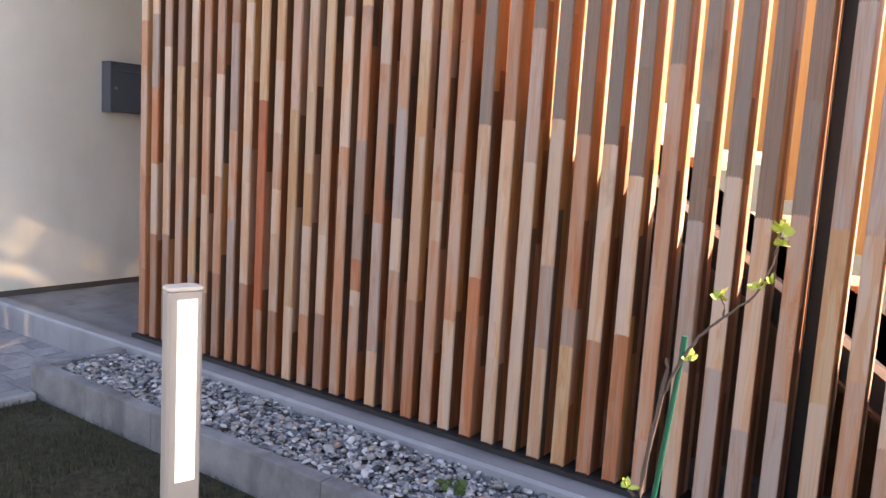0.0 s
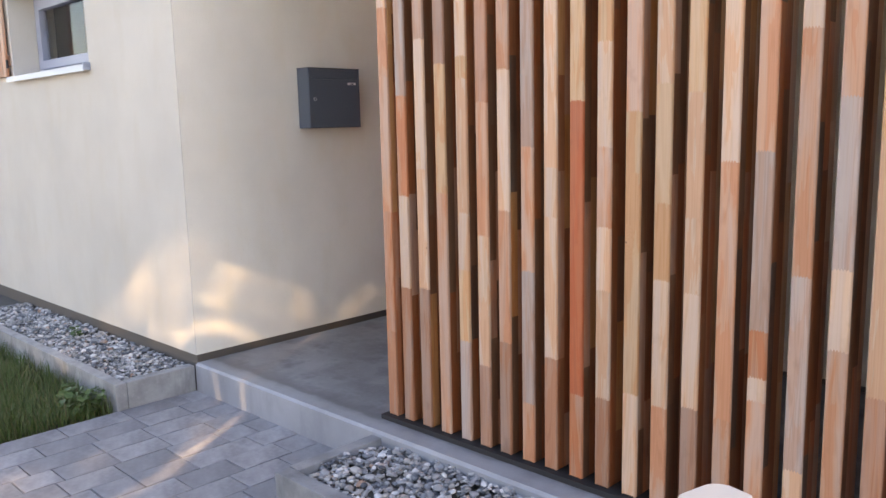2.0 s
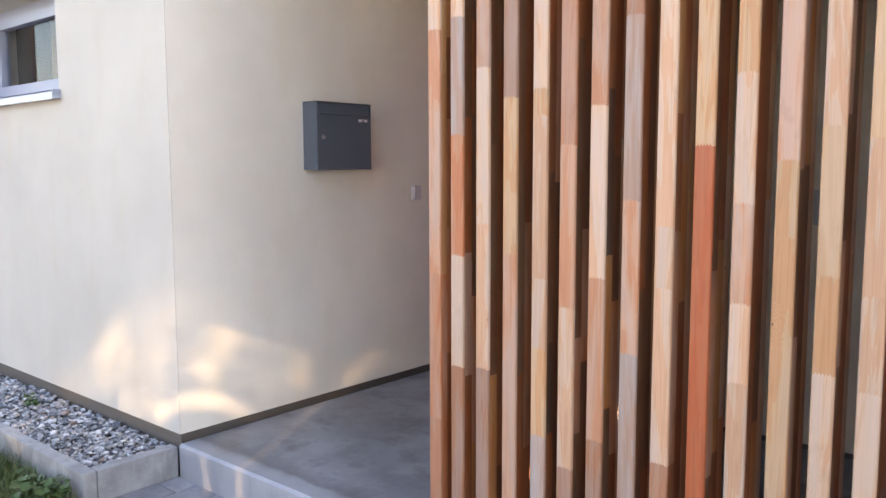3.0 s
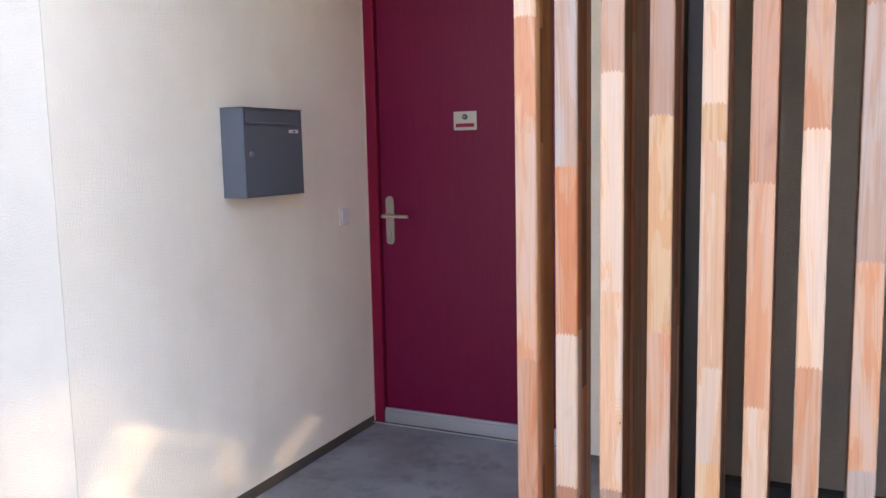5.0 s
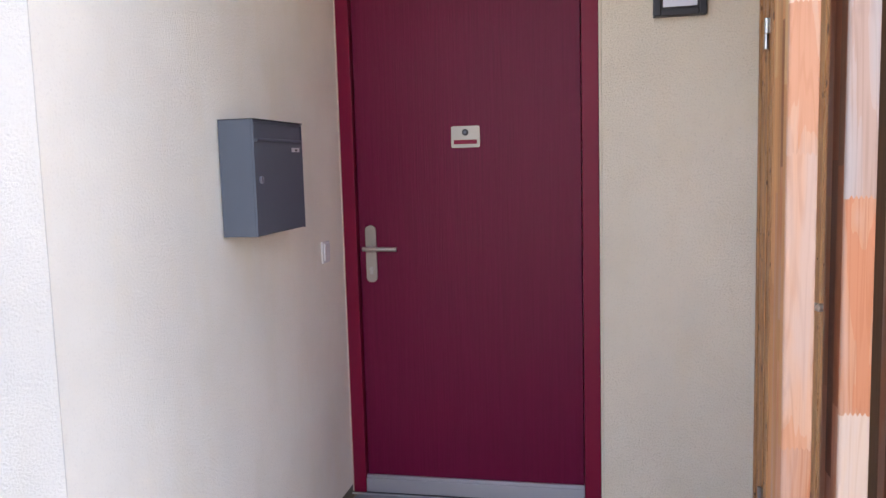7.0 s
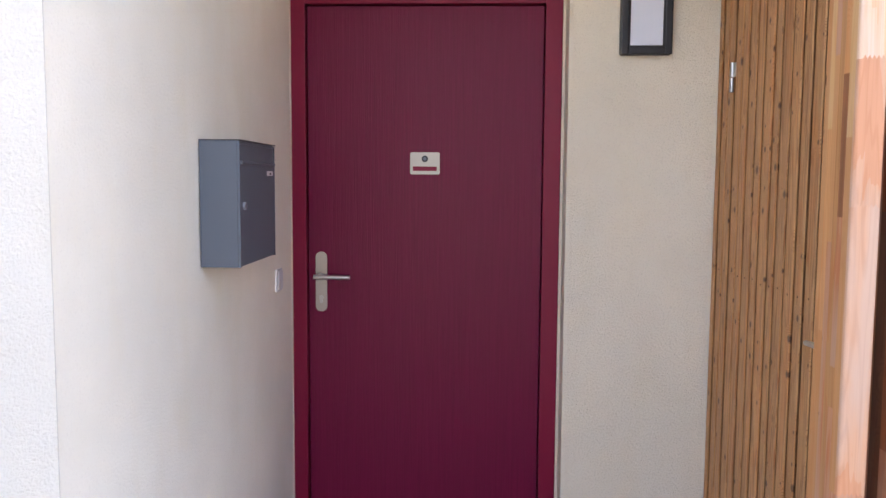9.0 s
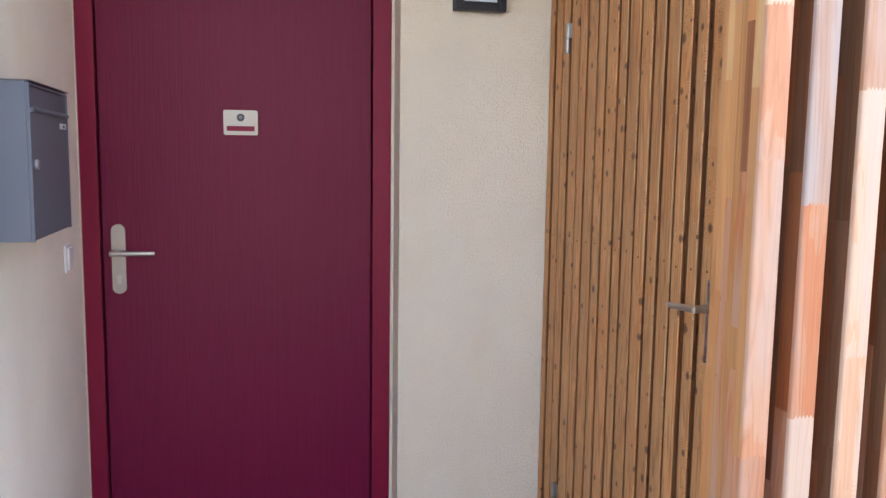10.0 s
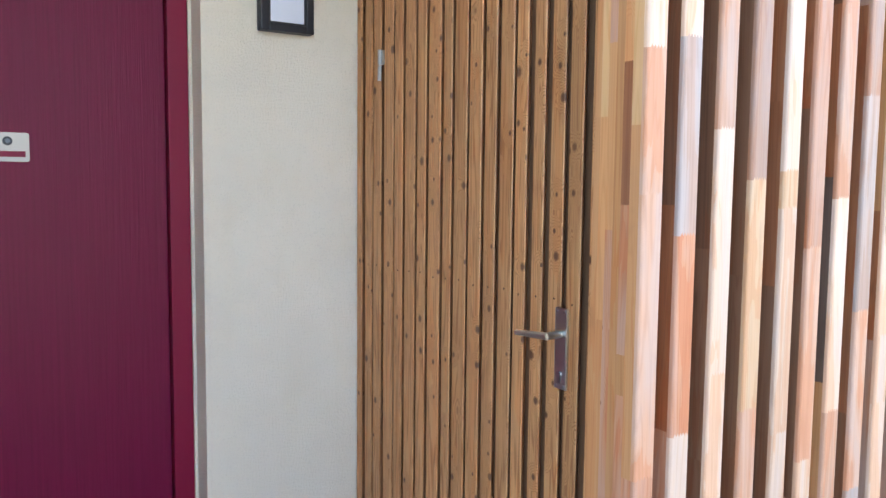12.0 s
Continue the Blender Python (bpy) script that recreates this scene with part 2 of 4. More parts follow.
# one render in two copies: the porch one paler to stand in for light
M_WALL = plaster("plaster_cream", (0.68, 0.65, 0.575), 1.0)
M_PORCH = plaster("plaster_cream_lit", (0.93, 0.89, 0.78), 0.5)
M_BEIGE = plaster("plaster_beige", (0.79, 0.72, 0.585), 0.8)
M_TIMBER = [
    wood("wood_salmon", (0.54, 0.29, 0.175), (0.44, 0.215, 0.12), (0.47, 0.34, 0.27), 0.45, 0.5, knots=0.4),
    wood("wood_pale", (0.62, 0.42, 0.285), (0.53, 0.325, 0.20), (0.56, 0.43, 0.35), 0.4, 0.5, knots=0.4),
    wood("wood_honey", (0.58, 0.36, 0.20), (0.48, 0.27, 0.13), (0.54, 0.39, 0.27), 0.4, 0.4, knots=0.4),
    wood("wood_brown", (0.41, 0.215, 0.13), (0.31, 0.145, 0.083), (0.37, 0.27, 0.225), 0.4, 0.4, knots=0.5),
    wood("wood_grey", (0.45, 0.32, 0.255), (0.35, 0.235, 0.18), (0.41, 0.345, 0.31), 0.3, 0.6, knots=0.5),
    wood("wood_red", (0.50, 0.135, 0.05), (0.40, 0.09, 0.033), (0.42, 0.17, 0.09), 0.3, 0.25),
    wood("wood_copper", (0.49, 0.215, 0.11), (0.38, 0.14, 0.06), (0.45, 0.30, 0.23), 0.5, 0.4, knots=0.5),
    wood("wood_orange", (0.46, 0.21, 0.075), (0.36, 0.145, 0.045), (0.42, 0.23, 0.11), 0.4, 0.3),
    # next three serve inner layers, darkened for the shade in the slat gaps
    wood("wood_gap_shade", (0.115, 0.065, 0.042), (0.07, 0.035, 0.022), (0.12, 0.085, 0.065), 0.3, 0.4),
    wood("wood_core_shade", (0.175, 0.08, 0.04), (0.12, 0.05, 0.023), (0.18, 0.10, 0.06), 0.4, 0.3),
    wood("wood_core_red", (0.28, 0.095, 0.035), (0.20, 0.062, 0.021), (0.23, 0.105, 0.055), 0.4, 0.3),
    wood("wood_board", (0.56, 0.42, 0.22), (0.51, 0.37, 0.185), (0.53, 0.40, 0.22), 0.2, 0.3),
    wood("wood_amber", (0.58, 0.33, 0.15), (0.50, 0.27, 0.10), (0.54, 0.34, 0.18), 0.3, 0.3),
    # for upper slat fronts, greyed to the dimness of a backlit face
    wood("wood_backlit", (0.28, 0.19, 0.14), (0.20, 0.13, 0.093), (0.23, 0.175, 0.145), 0.25, 0.7, knots=0.8),
    wood("wood_tan", (0.57, 0.275, 0.11), (0.49, 0.215, 0.08), (0.53, 0.255, 0.11), 0.3, 0.3),
]
M_PINE = wood("pine_battens", (0.58, 0.295, 0.12), (0.31, 0.115, 0.038), (0.46, 0.22, 0.088), 0.3, 0.4, 0.5, knots=1.0)
# pine darkened: shade of the batten grooves and under the stairs is in its colour
M_PINE_SHADE = wood("pine_recess_shade", (0.155, 0.08, 0.04), (0.105, 0.05, 0.024), (0.13, 0.07, 0.036), 0.2, 0.3, 0.7)


def concrete(name, base, dark=0.6, scale=3.0, rough=0.75):
    m, nt, b = mat(name, base, rough)
    big = noise_node(nt, scale, detail=6)
    sm = noise_node(nt, 45, detail=5)
    c = mixc(nt, tuple(v*dark for v in base), base, grey(nt, big, 0.3, 0, 0.6, 1))
    c = mixc(nt, c, tuple(min(1, v*1.25) for v in base), grey(nt, sm, 0.55, 0, 0.8, 0.35))
    drip = noise_node(nt, 5, (1, 1, 0.35), detail=7, rough=0.65)
    c = mixc(nt, c, tuple(v*0.38 for v in base), grey(nt, drip, 0.50, 0, 0.66, 0.7))
    pit = noise_node(nt, 150, detail=2)
    c = mixc(nt, c, tuple(v*0.45 for v in base), grey(nt, pit, 0.66, 0, 0.74, 0.5))
    if name == "concrete_paver":
        c = mixc(nt, c, (0.17, 0.175, 0.19), grey(nt, rnd(nt), 0.0, 0.55, 0.9, 0.0))
    if name == "concrete_smooth":     # front lip paled by wear and painted sky light, dark stains behind it
        tc = nt.nodes.new("ShaderNodeTexCoord")
        sx = nt.nodes.new("ShaderNodeSeparateXYZ"); nt.links.new(tc.outputs["Object"], sx.inputs[0])
        wob = nt.nodes.new("ShaderNodeMath"); wob.operation = "MULTIPLY_ADD"; wob.inputs[1].default_value = 0.09
        nt.links.new(noise_node(nt, 6, detail=5), wob.inputs[0]); nt.links.new(sx.outputs[1], wob.inputs[2])
        c = mixc(nt, c, (0.40, 0.42, 0.45), grey(nt, wob.outputs[0], 0.08, 0.5, 0.13, 0))
        dark_band = nt.nodes.new("ShaderNodeMath"); dark_band.operation = "MULTIPLY"
        nt.links.new(grey(nt, wob.outputs[0], 0.115, 0, 0.135, 1), dark_band.inputs[0]); nt.links.new(grey(nt, wob.outputs[0], 0.15, 0.7, 0.22, 0), dark_band.inputs[1])
        c = mixc(nt, c, (0.13, 0.135, 0.14), dark_band.outputs[0])
    nt.links.new(c, b.inputs["Base Color"])
    bump(nt, b, sm, 0.35, 0.0025)
    return m


M_SLAB = concrete("concrete_smooth", (0.31, 0.328, 0.35), 0.48, 2.0, 0.45)
M_CURB = concrete("concrete_curb", (0.43, 0.435, 0.43), 0.55, 5)
M_CURB_BED = concrete("concrete_bed_curb", (0.32, 0.33, 0.34), 0.5, 4)
M_PAVER = concrete("concrete_paver", (0.41, 0.41, 0.425), 0.6, 9)
M_JOINT, nt, b = mat("sand_joint", (0.10, 0.095, 0.085), 0.95)
M_SAND, nt, b = mat("pale_joint_sand", (0.20, 0.19, 0.175), 0.95)
bump(nt, b, noise_node(nt, 200), 0.5, 0.002)
M_BLACK, nt, b = mat("black_strip", (0.02, 0.02, 0.022), 0.6)
M_STEEL_BLACK, nt, b = mat("black_steel", (0.012, 0.012, 0.016), 0.45)
M_GAP, nt, b = mat("dark_joint", (0.13, 0.115, 0.10), 0.9)

M_BOX, nt, b = mat("mailbox_grey", (0.095, 0.118, 0.148), 0.42)
bump(nt, b, noise_node(nt, 500, detail=2), 0.12, 0.0005)
M_BOX_DARK, nt, b = mat("mailbox_slot", (0.03, 0.033, 0.04), 0.5)
M_METAL, nt, b = mat("brushed_steel", (0.56, 0.54, 0.50), 0.32, 1.0)
bump(nt, b, noise_node(nt, 1, (40, 40, 900), detail=2), 0.1, 0.0003)
M_METAL_B, nt, b = mat("satin_nickel", (0.37, 0.345, 0.31), 0.5, 0.85)
M_CHROME, nt, b = mat("polished_steel", (0.42, 0.42, 0.42), 0.28, 1.0)
M_PLASTIC, nt, b = mat("white_plastic", (0.74, 0.74, 0.75), 0.35)
M_PLASTIC_GREY, nt, b = mat("grey_plastic", (0.42, 0.42, 0.43), 0.4)
M_ALU, nt, b = mat("anodised_aluminium", (0.42, 0.44, 0.48), 0.45, 0.7)
M_SILL, nt, b = mat("sill_metal", (0.38, 0.43, 0.53), 0.35, 0.3)
M_WINFRAME, nt, b = mat("window_frame_grey", (0.34, 0.38, 0.47), 0.4)
M_RED, nt, b = mat("door_red", (0.165, 0.006, 0.033), 0.38)
b.inputs["Specular IOR Level"].default_value = 0.17
c = mixc(nt, (0.160, 0.0055, 0.038), (0.138, 0.0048, 0.032), grey(nt, noise_node(nt, 1, (120, 120, 3), detail=4), 0.35, 0, 0.65, 1))
nt.links.new(c, b.inputs["Base Color"])
bump(nt, b, noise_node(nt, 1, (210, 210, 4), detail=4), 0.6, 0.0022)
M_REDFRAME, nt, b = mat("frame_red", (0.20, 0.005, 0.032), 0.42)
b.inputs["Specular IOR Level"].default_value = 0.22
bump(nt, b, noise_node(nt, 1, (260, 260, 5), detail=3), 0.15, 0.0008)
M_LAMPGLASS, nt, b = mat("opal_glass", (0.72, 0.76, 0.84), 0.25)
M_BOLLARD, nt, b = mat("bollard_paint", (0.52, 0.47, 0.41), 0.4)
M_BOLLARD_CAP, nt, b = mat("bollard_cap_paint", (0.78, 0.71, 0.61), 0.35)
M_GLOW, nt, b = mat("lit_diffuser", (0.9, 0.9, 0.9), 0.3)
b.inputs["Emission Color"].default_value = (1.0, 0.95, 0.92, 1)
b.inputs["Emission Strength"].default_value = 0.62
M_GREEN, nt, b = mat("green_stake", (0.0, 0.12, 0.07), 0.35)
M_BARK, nt, b = mat("twig_bark", (0.12, 0.085, 0.068), 0.8)
M_BUD, nt, b = mat("young_leaf", (0.55, 0.60, 0.12), 0.5)
b.inputs["Subsurface Weight"].default_value = 0.2
M_KNOT, nt, b = mat("nail_dark", (0.06, 0.03, 0.015), 0.7)
M_LEAF, nt, b = mat("ground_leaf", (0.06, 0.11, 0.025), 0.5)
M_GRASS, nt, b = mat("grass_blades", (0.07, 0.11, 0.02), 0.6)
c = ramp(nt, nt.nodes.new("ShaderNodeNewGeometry").outputs["Random Per Island"], [(0, (0.045, 0.10, 0.015)), (0.5, (0.085, 0.14, 0.03)), (0.85, (0.13, 0.13, 0.05)), (1, (0.2, 0.17, 0.08))])
nt.links.new(c, b.inputs["Base Color"])
M_GRASS_DRY, nt, b = mat("short_grass_blades", (0.05, 0.06, 0.02), 0.7)
c = ramp(nt, nt.nodes.new("ShaderNodeNewGeometry").outputs["Random Per Island"], [(0, (0.025, 0.045, 0.012)), (0.5, (0.045, 0.06, 0.02)), (0.8, (0.08, 0.065, 0.035)), (1, (0.13, 0.10, 0.055))])
nt.links.new(c, b.inputs["Base Color"])
M_SOIL, nt, b = mat("soil", (0.07, 0.055, 0.035), 0.95)
c = ramp(nt, noise_node(nt, 30, detail=6), [(0.35, (0.025, 0.021, 0.013)), (0.6, (0.06, 0.054, 0.028)), (0.75, (0.10, 0.085, 0.05))])
nt.links.new(c, b.inputs["Base Color"])
bump(nt, b, noise_node(nt, 60), 0.8, 0.01)
M_STONE, nt, b = mat("river_gravel", (0.4, 0.4, 0.4), 0.7)
isl = nt.nodes.new("ShaderNodeNewGeometry").outputs["Random Per Island"]
c = ramp(nt, isl, [(0.0, (0.07, 0.08, 0.095)), (0.2, (0.19, 0.205, 0.225)), (0.45, (0.38, 0.39, 0.40)), (0.62, (0.35, 0.33, 0.30)), (0.78, (0.54, 0.55, 0.56)), (0.93, (0.76, 0.76, 0.75)), (1, (0.36, 0.22, 0.15))])
c = mixc(nt, c, (0.6, 0.6, 0.6), grey(nt, noise_node(nt, 60, detail=4), 0.55, 0, 0.75, 0.4))
nt.links.new(c, b.inputs["Base Color"])
bump(nt, b, noise_node(nt, 200), 0.3, 0.001)
M_GLASS, nt, b = mat("window_glass", (0.9, 0.92, 0.92), 0.03)
b.inputs["Transmission Weight"].default_value = 1.0
b.inputs["IOR"].default_value = 1.15
M_CURTAIN, nt, b = mat("curtain", (0.30, 0.245, 0.20), 0.9)
M_ROOM, nt, b = mat("room_unlit", (0.10, 0.10, 0.11), 0.9)

# ================= structure =================
PZ = -0.16      # paving level
STEP_Z = -0.02  # curb tops

# ground: one sheet to the horizon
bm = bmesh.new()
bmesh.ops.create_grid(bm, x_segments=2, y_segments=2, size=600, matrix=Matrix.Translation((0, 0, PZ-0.03)))
ground = tagged(part("ground", bm, M_SOIL), "brown soil under sparse lawn", "ground", kind="structure")

# porch slab with softened front edge
slab = part("floor", prism([(-0.02, -0.3), (-0.02, -0.012), (-0.008, 0.0), (1.90, 0.0), (1.90, -0.3)], 0, 0.022, 7.5), M_SLAB)
tagged(slab, "smooth grey concrete porch slab with a rounded front edge", "floor", kind="structure")

# house wall with the window, x < 0, front face y = 0
WX0, WX1, WZ0, WZ1 = -2.38, -1.07, 1.664, 2.25
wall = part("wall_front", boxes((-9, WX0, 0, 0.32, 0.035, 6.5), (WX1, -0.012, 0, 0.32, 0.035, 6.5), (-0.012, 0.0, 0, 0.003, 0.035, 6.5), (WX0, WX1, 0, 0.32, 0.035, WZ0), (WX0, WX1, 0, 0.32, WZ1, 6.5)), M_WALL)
tagged(wall, "cream textured render house wall", "wall", kind="structure")
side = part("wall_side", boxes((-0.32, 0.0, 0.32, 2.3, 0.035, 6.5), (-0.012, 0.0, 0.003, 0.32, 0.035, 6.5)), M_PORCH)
tagged(side, "cream textured render wall beside the entrance", "wall", kind="structure")
tagged(part("plinth", boxes((-9, -0.012, 0.012, 0.3, -0.4, 0.035), (-0.3, -0.012, 0.3, 1.93, -0.4, 0.035)), M_GAP), "dark recessed base strip under the render", "plinth", kind="structure")
# back wall of porch and store
back = part("wall_back", boxes((1.108, 3.0, 1.752, 2.1, 0.03, 6.5), (-0.3, 1.108, 1.951, 2.1, 0, 6.5), (0.0, 1.108, 1.752, 1.95, 2.272, 6.5)), M_BEIGE)
tagged(back, "beige rendered wall beside the front door", "wall", kind="structure")
tagged(part("plinth_back", boxes((1.118, 3.0, 1.764, 2.0, 0, 0.03)), M_GAP), "dark base strip", "plinth", kind="structure")
low = part("wall_store", prism([(3.001, 0.0), (3.39, 0.0), (3.39, 1.60), (3.001, 1.86)], 1, 1.745, 2.0), M_BEIGE)
tagged(low, "low beige wall under the stairs", "wall", kind="structure")
tagged(part("ceiling", boxes((0.001, 2.75, 0.26, 1.744, 2.62, 2.8)), M_WALL), "white underside of the landing above the porch", "ceiling", kind="structure")

# ---------------- screen of slats ----------------
SX, SP, SW, SY0, LD, SZ0, SZ1 = 1.452, 0.1040, 0.053, 0.118, 0.0325, 0.022, 3.0
NS = 45
base = part("base_strip", boxes((1.425, SX+NS*SP, 0.092, 0.265, 0.0, 0.02)), M_BLACK)
tagged(base, "black bottom strip under the timber screen", "base strip", kind="structure")


DEPTHS = (0.012, 0.037, 0.041, 0.040)
DEPTHS_FIRST = (0.012, 0.024, 0.022, 0.020, 0.020, 0.020, 0.016)     # the end slat has thinner layers
FIRST = {1: [(SZ0, 6), (0.9, 14)], 2: [(SZ0, 10), (0.62, 6), (1.06, 7), (1.14, 6), (1.43, 10), (1.697, 14)], 3: [(SZ0, 7), (1.31, 7), (1.9, 14)],
         4: [(SZ0, 3), (0.8, 6), (1.385, 14)], 5: [(SZ0, 14), (1.2, 14)], 6: [(SZ0, 14), (1.6, 14)]}


def segment_mesh(length, w, d, front, tooth=0.007, n=5):
    """One finger-jointed board piece; the front ones have toothed ends and rounded long edges."""
    me = bpy.data.meshes.new("piece")
    if not front:
        bm = boxes((0, w, 0, d, 0, length))
        bm.to_mesh(me); bm.free()
        return me
    r = 0.006
    row = [(0.0, r, 0), (r*0.13, r*0.5, 0), (r*0.5, r*0.13, 0)]
    row += [(r+(w-2*r)*i/(2*n), 0.0, tooth*(i % 2)) for i in range(2*n+1)]
    row += [(w-r*0.5, r*0.13, 0), (w-r*0.13, r*0.5, 0), (w, r, 0)]
    bm = bmesh.new()
    fl = [bm.verts.new((x, y, t)) for x, y, t in row]
    fh = [bm.verts.new((x, y, length+t)) for x, y, t in row]
    bl = [bm.verts.new((x, d, t)) for x, y, t in row]
    bh = [bm.verts.new((x, d, length+t)) for x, y, t in row]
    for k in range(len(row)-1):
        for a, b in ((fl, fh), (fh, bh), (bh, bl), (bl, fl)):
            bm.faces.new((a[k], a[k+1], b[k+1], b[k]))
    for k in (0, -1):
        bm.faces.new((fl[k], fh[k], bh[k], bl[k]))
    bmesh.ops.recalc_face_normals(bm, faces=bm.faces)
    bm.to_mesh(me); bm.free()
    return me


SEG = {}


def seg(length, mi, dep):
    key = (round(length, 2), mi, dep)
    if key not in SEG:
        me = segment_mesh(round(length, 2), SW, dep, dep == DEPTHS[0])
        me.materials.append(M_TIMBER[mi])
        SEG[key] = me
    return SEG[key]


# known front pieces: slat: [(height at which a piece starts, wood), ...]
KNOWN = {
    0: "3 .39 6 .90 0 1.45 0 1.72 1", 1: "3 .59 1 .97 6 1.37 4 1.75 1", 2: "3 .60 1 1.08 1 1.58 0", 3: "0 .99 2 1.48 3", 4: "4 .42 2 .70 1 .92 1 1.42 2 1.5 1",
    5: "3 .34 1 .84 0 1.33 6", 6: "3 .45 0 .94 1 1.44 0", 7: "0 .24 4 .73 0 1.17 4", 8: "3 .43 1 .93 1 1.10 1", 9: "6 .32 5 1.32 2",
    10: "3 .33 1 .70 1 .91 0 1.17 1 1.5 2", 11: "1 .37 2 1.09 2 1.28 0", 12: "0 .35 1 .76 2 1.0 2 1.36 1", 13: "3 .37 1 .73 1 .96 1 1.33 2", 14: "0 .36 0 1.13 1",
    15: "0 .44 1 .51 6 .65 4 1.16 0", 16: "1 .26 4 .82 0 1.48 1", 17: "0 .63 1 .85 4 1.3 0", 18: "6 .52 1 1.19 2", 19: "0 .78 1 .94 0", 20: "1 .47 0 1.06 0",
    21: "6 .66 1 1.25 0", 22: "1 .36 1 1.27 4", 23: "1 1.12 0 1.6 4", 24: "1 .44 4 .75 1 1.28 0", 25: "2 .47 4 .61 6 1.23 4", 26: "6 .51 1 1.2 4", 27: "6 .55 1 1.1 4",
}
KNOWN = {k: (lambda w: [(0.022, int(w[0]))] + [(float(w[n]), int(w[n+1])) for n in range(1, len(w), 2)])(v.split()) for k, v in KNOWN.items()}
rs = random.Random(5)
SHIFT = [-4, -9, -5, 0, 8, 3, 1, 4, 1, 4, 6, 8, 7, 6, 8, 4, 12, 11, 8, 4, -4, 0, 2, 0, 0, 0, 0, -2, 3, 6, 9, 7, 8, 17, 6, 4]   # millimetres off the even spacing
for i in range(NS):
    s = thing("slat", (SX+i*SP+(SHIFT[i]*0.001 if i < len(SHIFT) else 0), SY0, SZ0), "upright finger-jointed timber slat in salmon and honey tones", "slat", "slats of the timber screen")
    depths = DEPTHS_FIRST if i == 0 else DEPTHS
    for layer in range(len(depths)):
        starts = []
        if layer == 0 and i in KNOWN:
            starts = list(KNOWN[i])
        elif i == 0:
            starts = list(FIRST[layer])
        if starts:
            z = starts[-1][0] + rs.uniform(0.35, 0.7)
            while z < 2.8:
                starts.append((z, None))
                z += rs.uniform(0.28, 0.75)
        else:
            z = 0.0
            starts.append((SZ0, None))
            z = rs.uniform(0.2, 0.6)
            while z < 2.8:
                starts.append((z, None))
                z += rs.uniform(0.28, 0.75)
        starts = [(a-SZ0, m) for a, m in starts]
        last = -1
        for k, (a, m) in enumerate(starts):
            e = starts[k+1][0] if k+1 < len(starts) else SZ1-SZ0
            # shade between slats is in the darker cores, sunlight in the paler back layer
            if m is None:
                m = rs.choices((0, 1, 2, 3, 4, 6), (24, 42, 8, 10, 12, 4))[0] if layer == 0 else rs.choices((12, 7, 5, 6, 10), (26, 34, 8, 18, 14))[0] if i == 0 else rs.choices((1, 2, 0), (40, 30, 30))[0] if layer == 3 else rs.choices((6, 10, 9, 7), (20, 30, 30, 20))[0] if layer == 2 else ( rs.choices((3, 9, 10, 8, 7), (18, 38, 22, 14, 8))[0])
            if i > 20 and a > 0.85:      # open end, light in the colour: greyer backlit fronts, sunlit backs, bounce-warmed cores
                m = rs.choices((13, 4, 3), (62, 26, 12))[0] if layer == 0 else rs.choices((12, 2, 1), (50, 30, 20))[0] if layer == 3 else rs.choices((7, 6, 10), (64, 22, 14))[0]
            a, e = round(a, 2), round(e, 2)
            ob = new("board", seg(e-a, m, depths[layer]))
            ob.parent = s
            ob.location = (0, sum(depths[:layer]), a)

# steel posts behind the screen
for x, h in ((1.860, 0.038), (4.868, 0.046)):
    p = thing("post", (x, 0.30, 0), "black square steel post behind the timber slats", "post", "steel posts")
    part("shaft", boxes((-h, h, -0.032, 0.032, 0.008, 3.2), bevel=0.003), M_STEEL_BLACK, p)
    part("foot_plate", boxes((-0.06, 0.06, -0.044, 0.06, 0, 0.008)), M_STEEL_BLACK, p)

# ---------------- outdoor stairs behind the screen ----------------
st = thing("stairs", (0, 0, 0), "outdoor timber stairs with a sun-bright string edge and warm boards", "stairs")


def diag(x):
    return 1.64 - 0.685*(x-3.5)


def along(x0, x1, top, bottom, ya, yb):
    return prism([(x0, diag(x0)+top), (x1, diag(x1)+top), (x1, diag(x1)+bottom), (x0, diag(x0)+bottom)], 1, ya, yb)


STEPS = [(4.155 + 0.275*k, 1.18 - 0.187*k) for k in range(-8, 6)]   # (left end of tread, top of tread)
pts = []
for x, z in STEPS:
    pts += [(x, z), (x+0.275, z)]
XA, XB = STEPS[0][0], STEPS[-1][0]+0.275
part("string", prism(pts+[(XB, diag(XB)), (XA, diag(XA))], 1, 0.345, 0.375), M_TIMBER[3], st)
# the string's sunlit edge, its brightness put in as a white strip
part("string_edge", along(XA, XB, 0.0, -0.028, 0.30, 0.38), M_PLASTIC, st, "white strip standing in for the sunlit edge")
part("beam", along(XA, XB, -0.029, -0.14, 0.305, 0.38), M_STEEL_BLACK, st, "black steel beam")
# sloping sheets added under the steps to keep sky light off the slats
part("soffit", along(XA, 3.35, -0.141, -0.16, 0.27, 1.76), M_PINE_SHADE, st)
part("soffit", along(3.351, XB, -0.141, -0.16, 0.27, 0.66), M_PINE_SHADE, st)
for x in (3.745, 4.96, 5.50):
    part("post", boxes((x-0.012, x+0.012, 1.275, 1.299, 0.0, 2.55-0.683*(x-3.84))), M_TIMBER[3], st)
# two added walls that block the sun so the space below stays dark
tagged(part("wall_under_stairs", prism([(3.35, 0.0), (5.62, 0.0), (3.35, diag(3.35)-0.162)], 1, 0.62, 0.66), M_PINE_SHADE), "dark timber wall added under the stairs to keep the sun out", "wall", kind="structure")
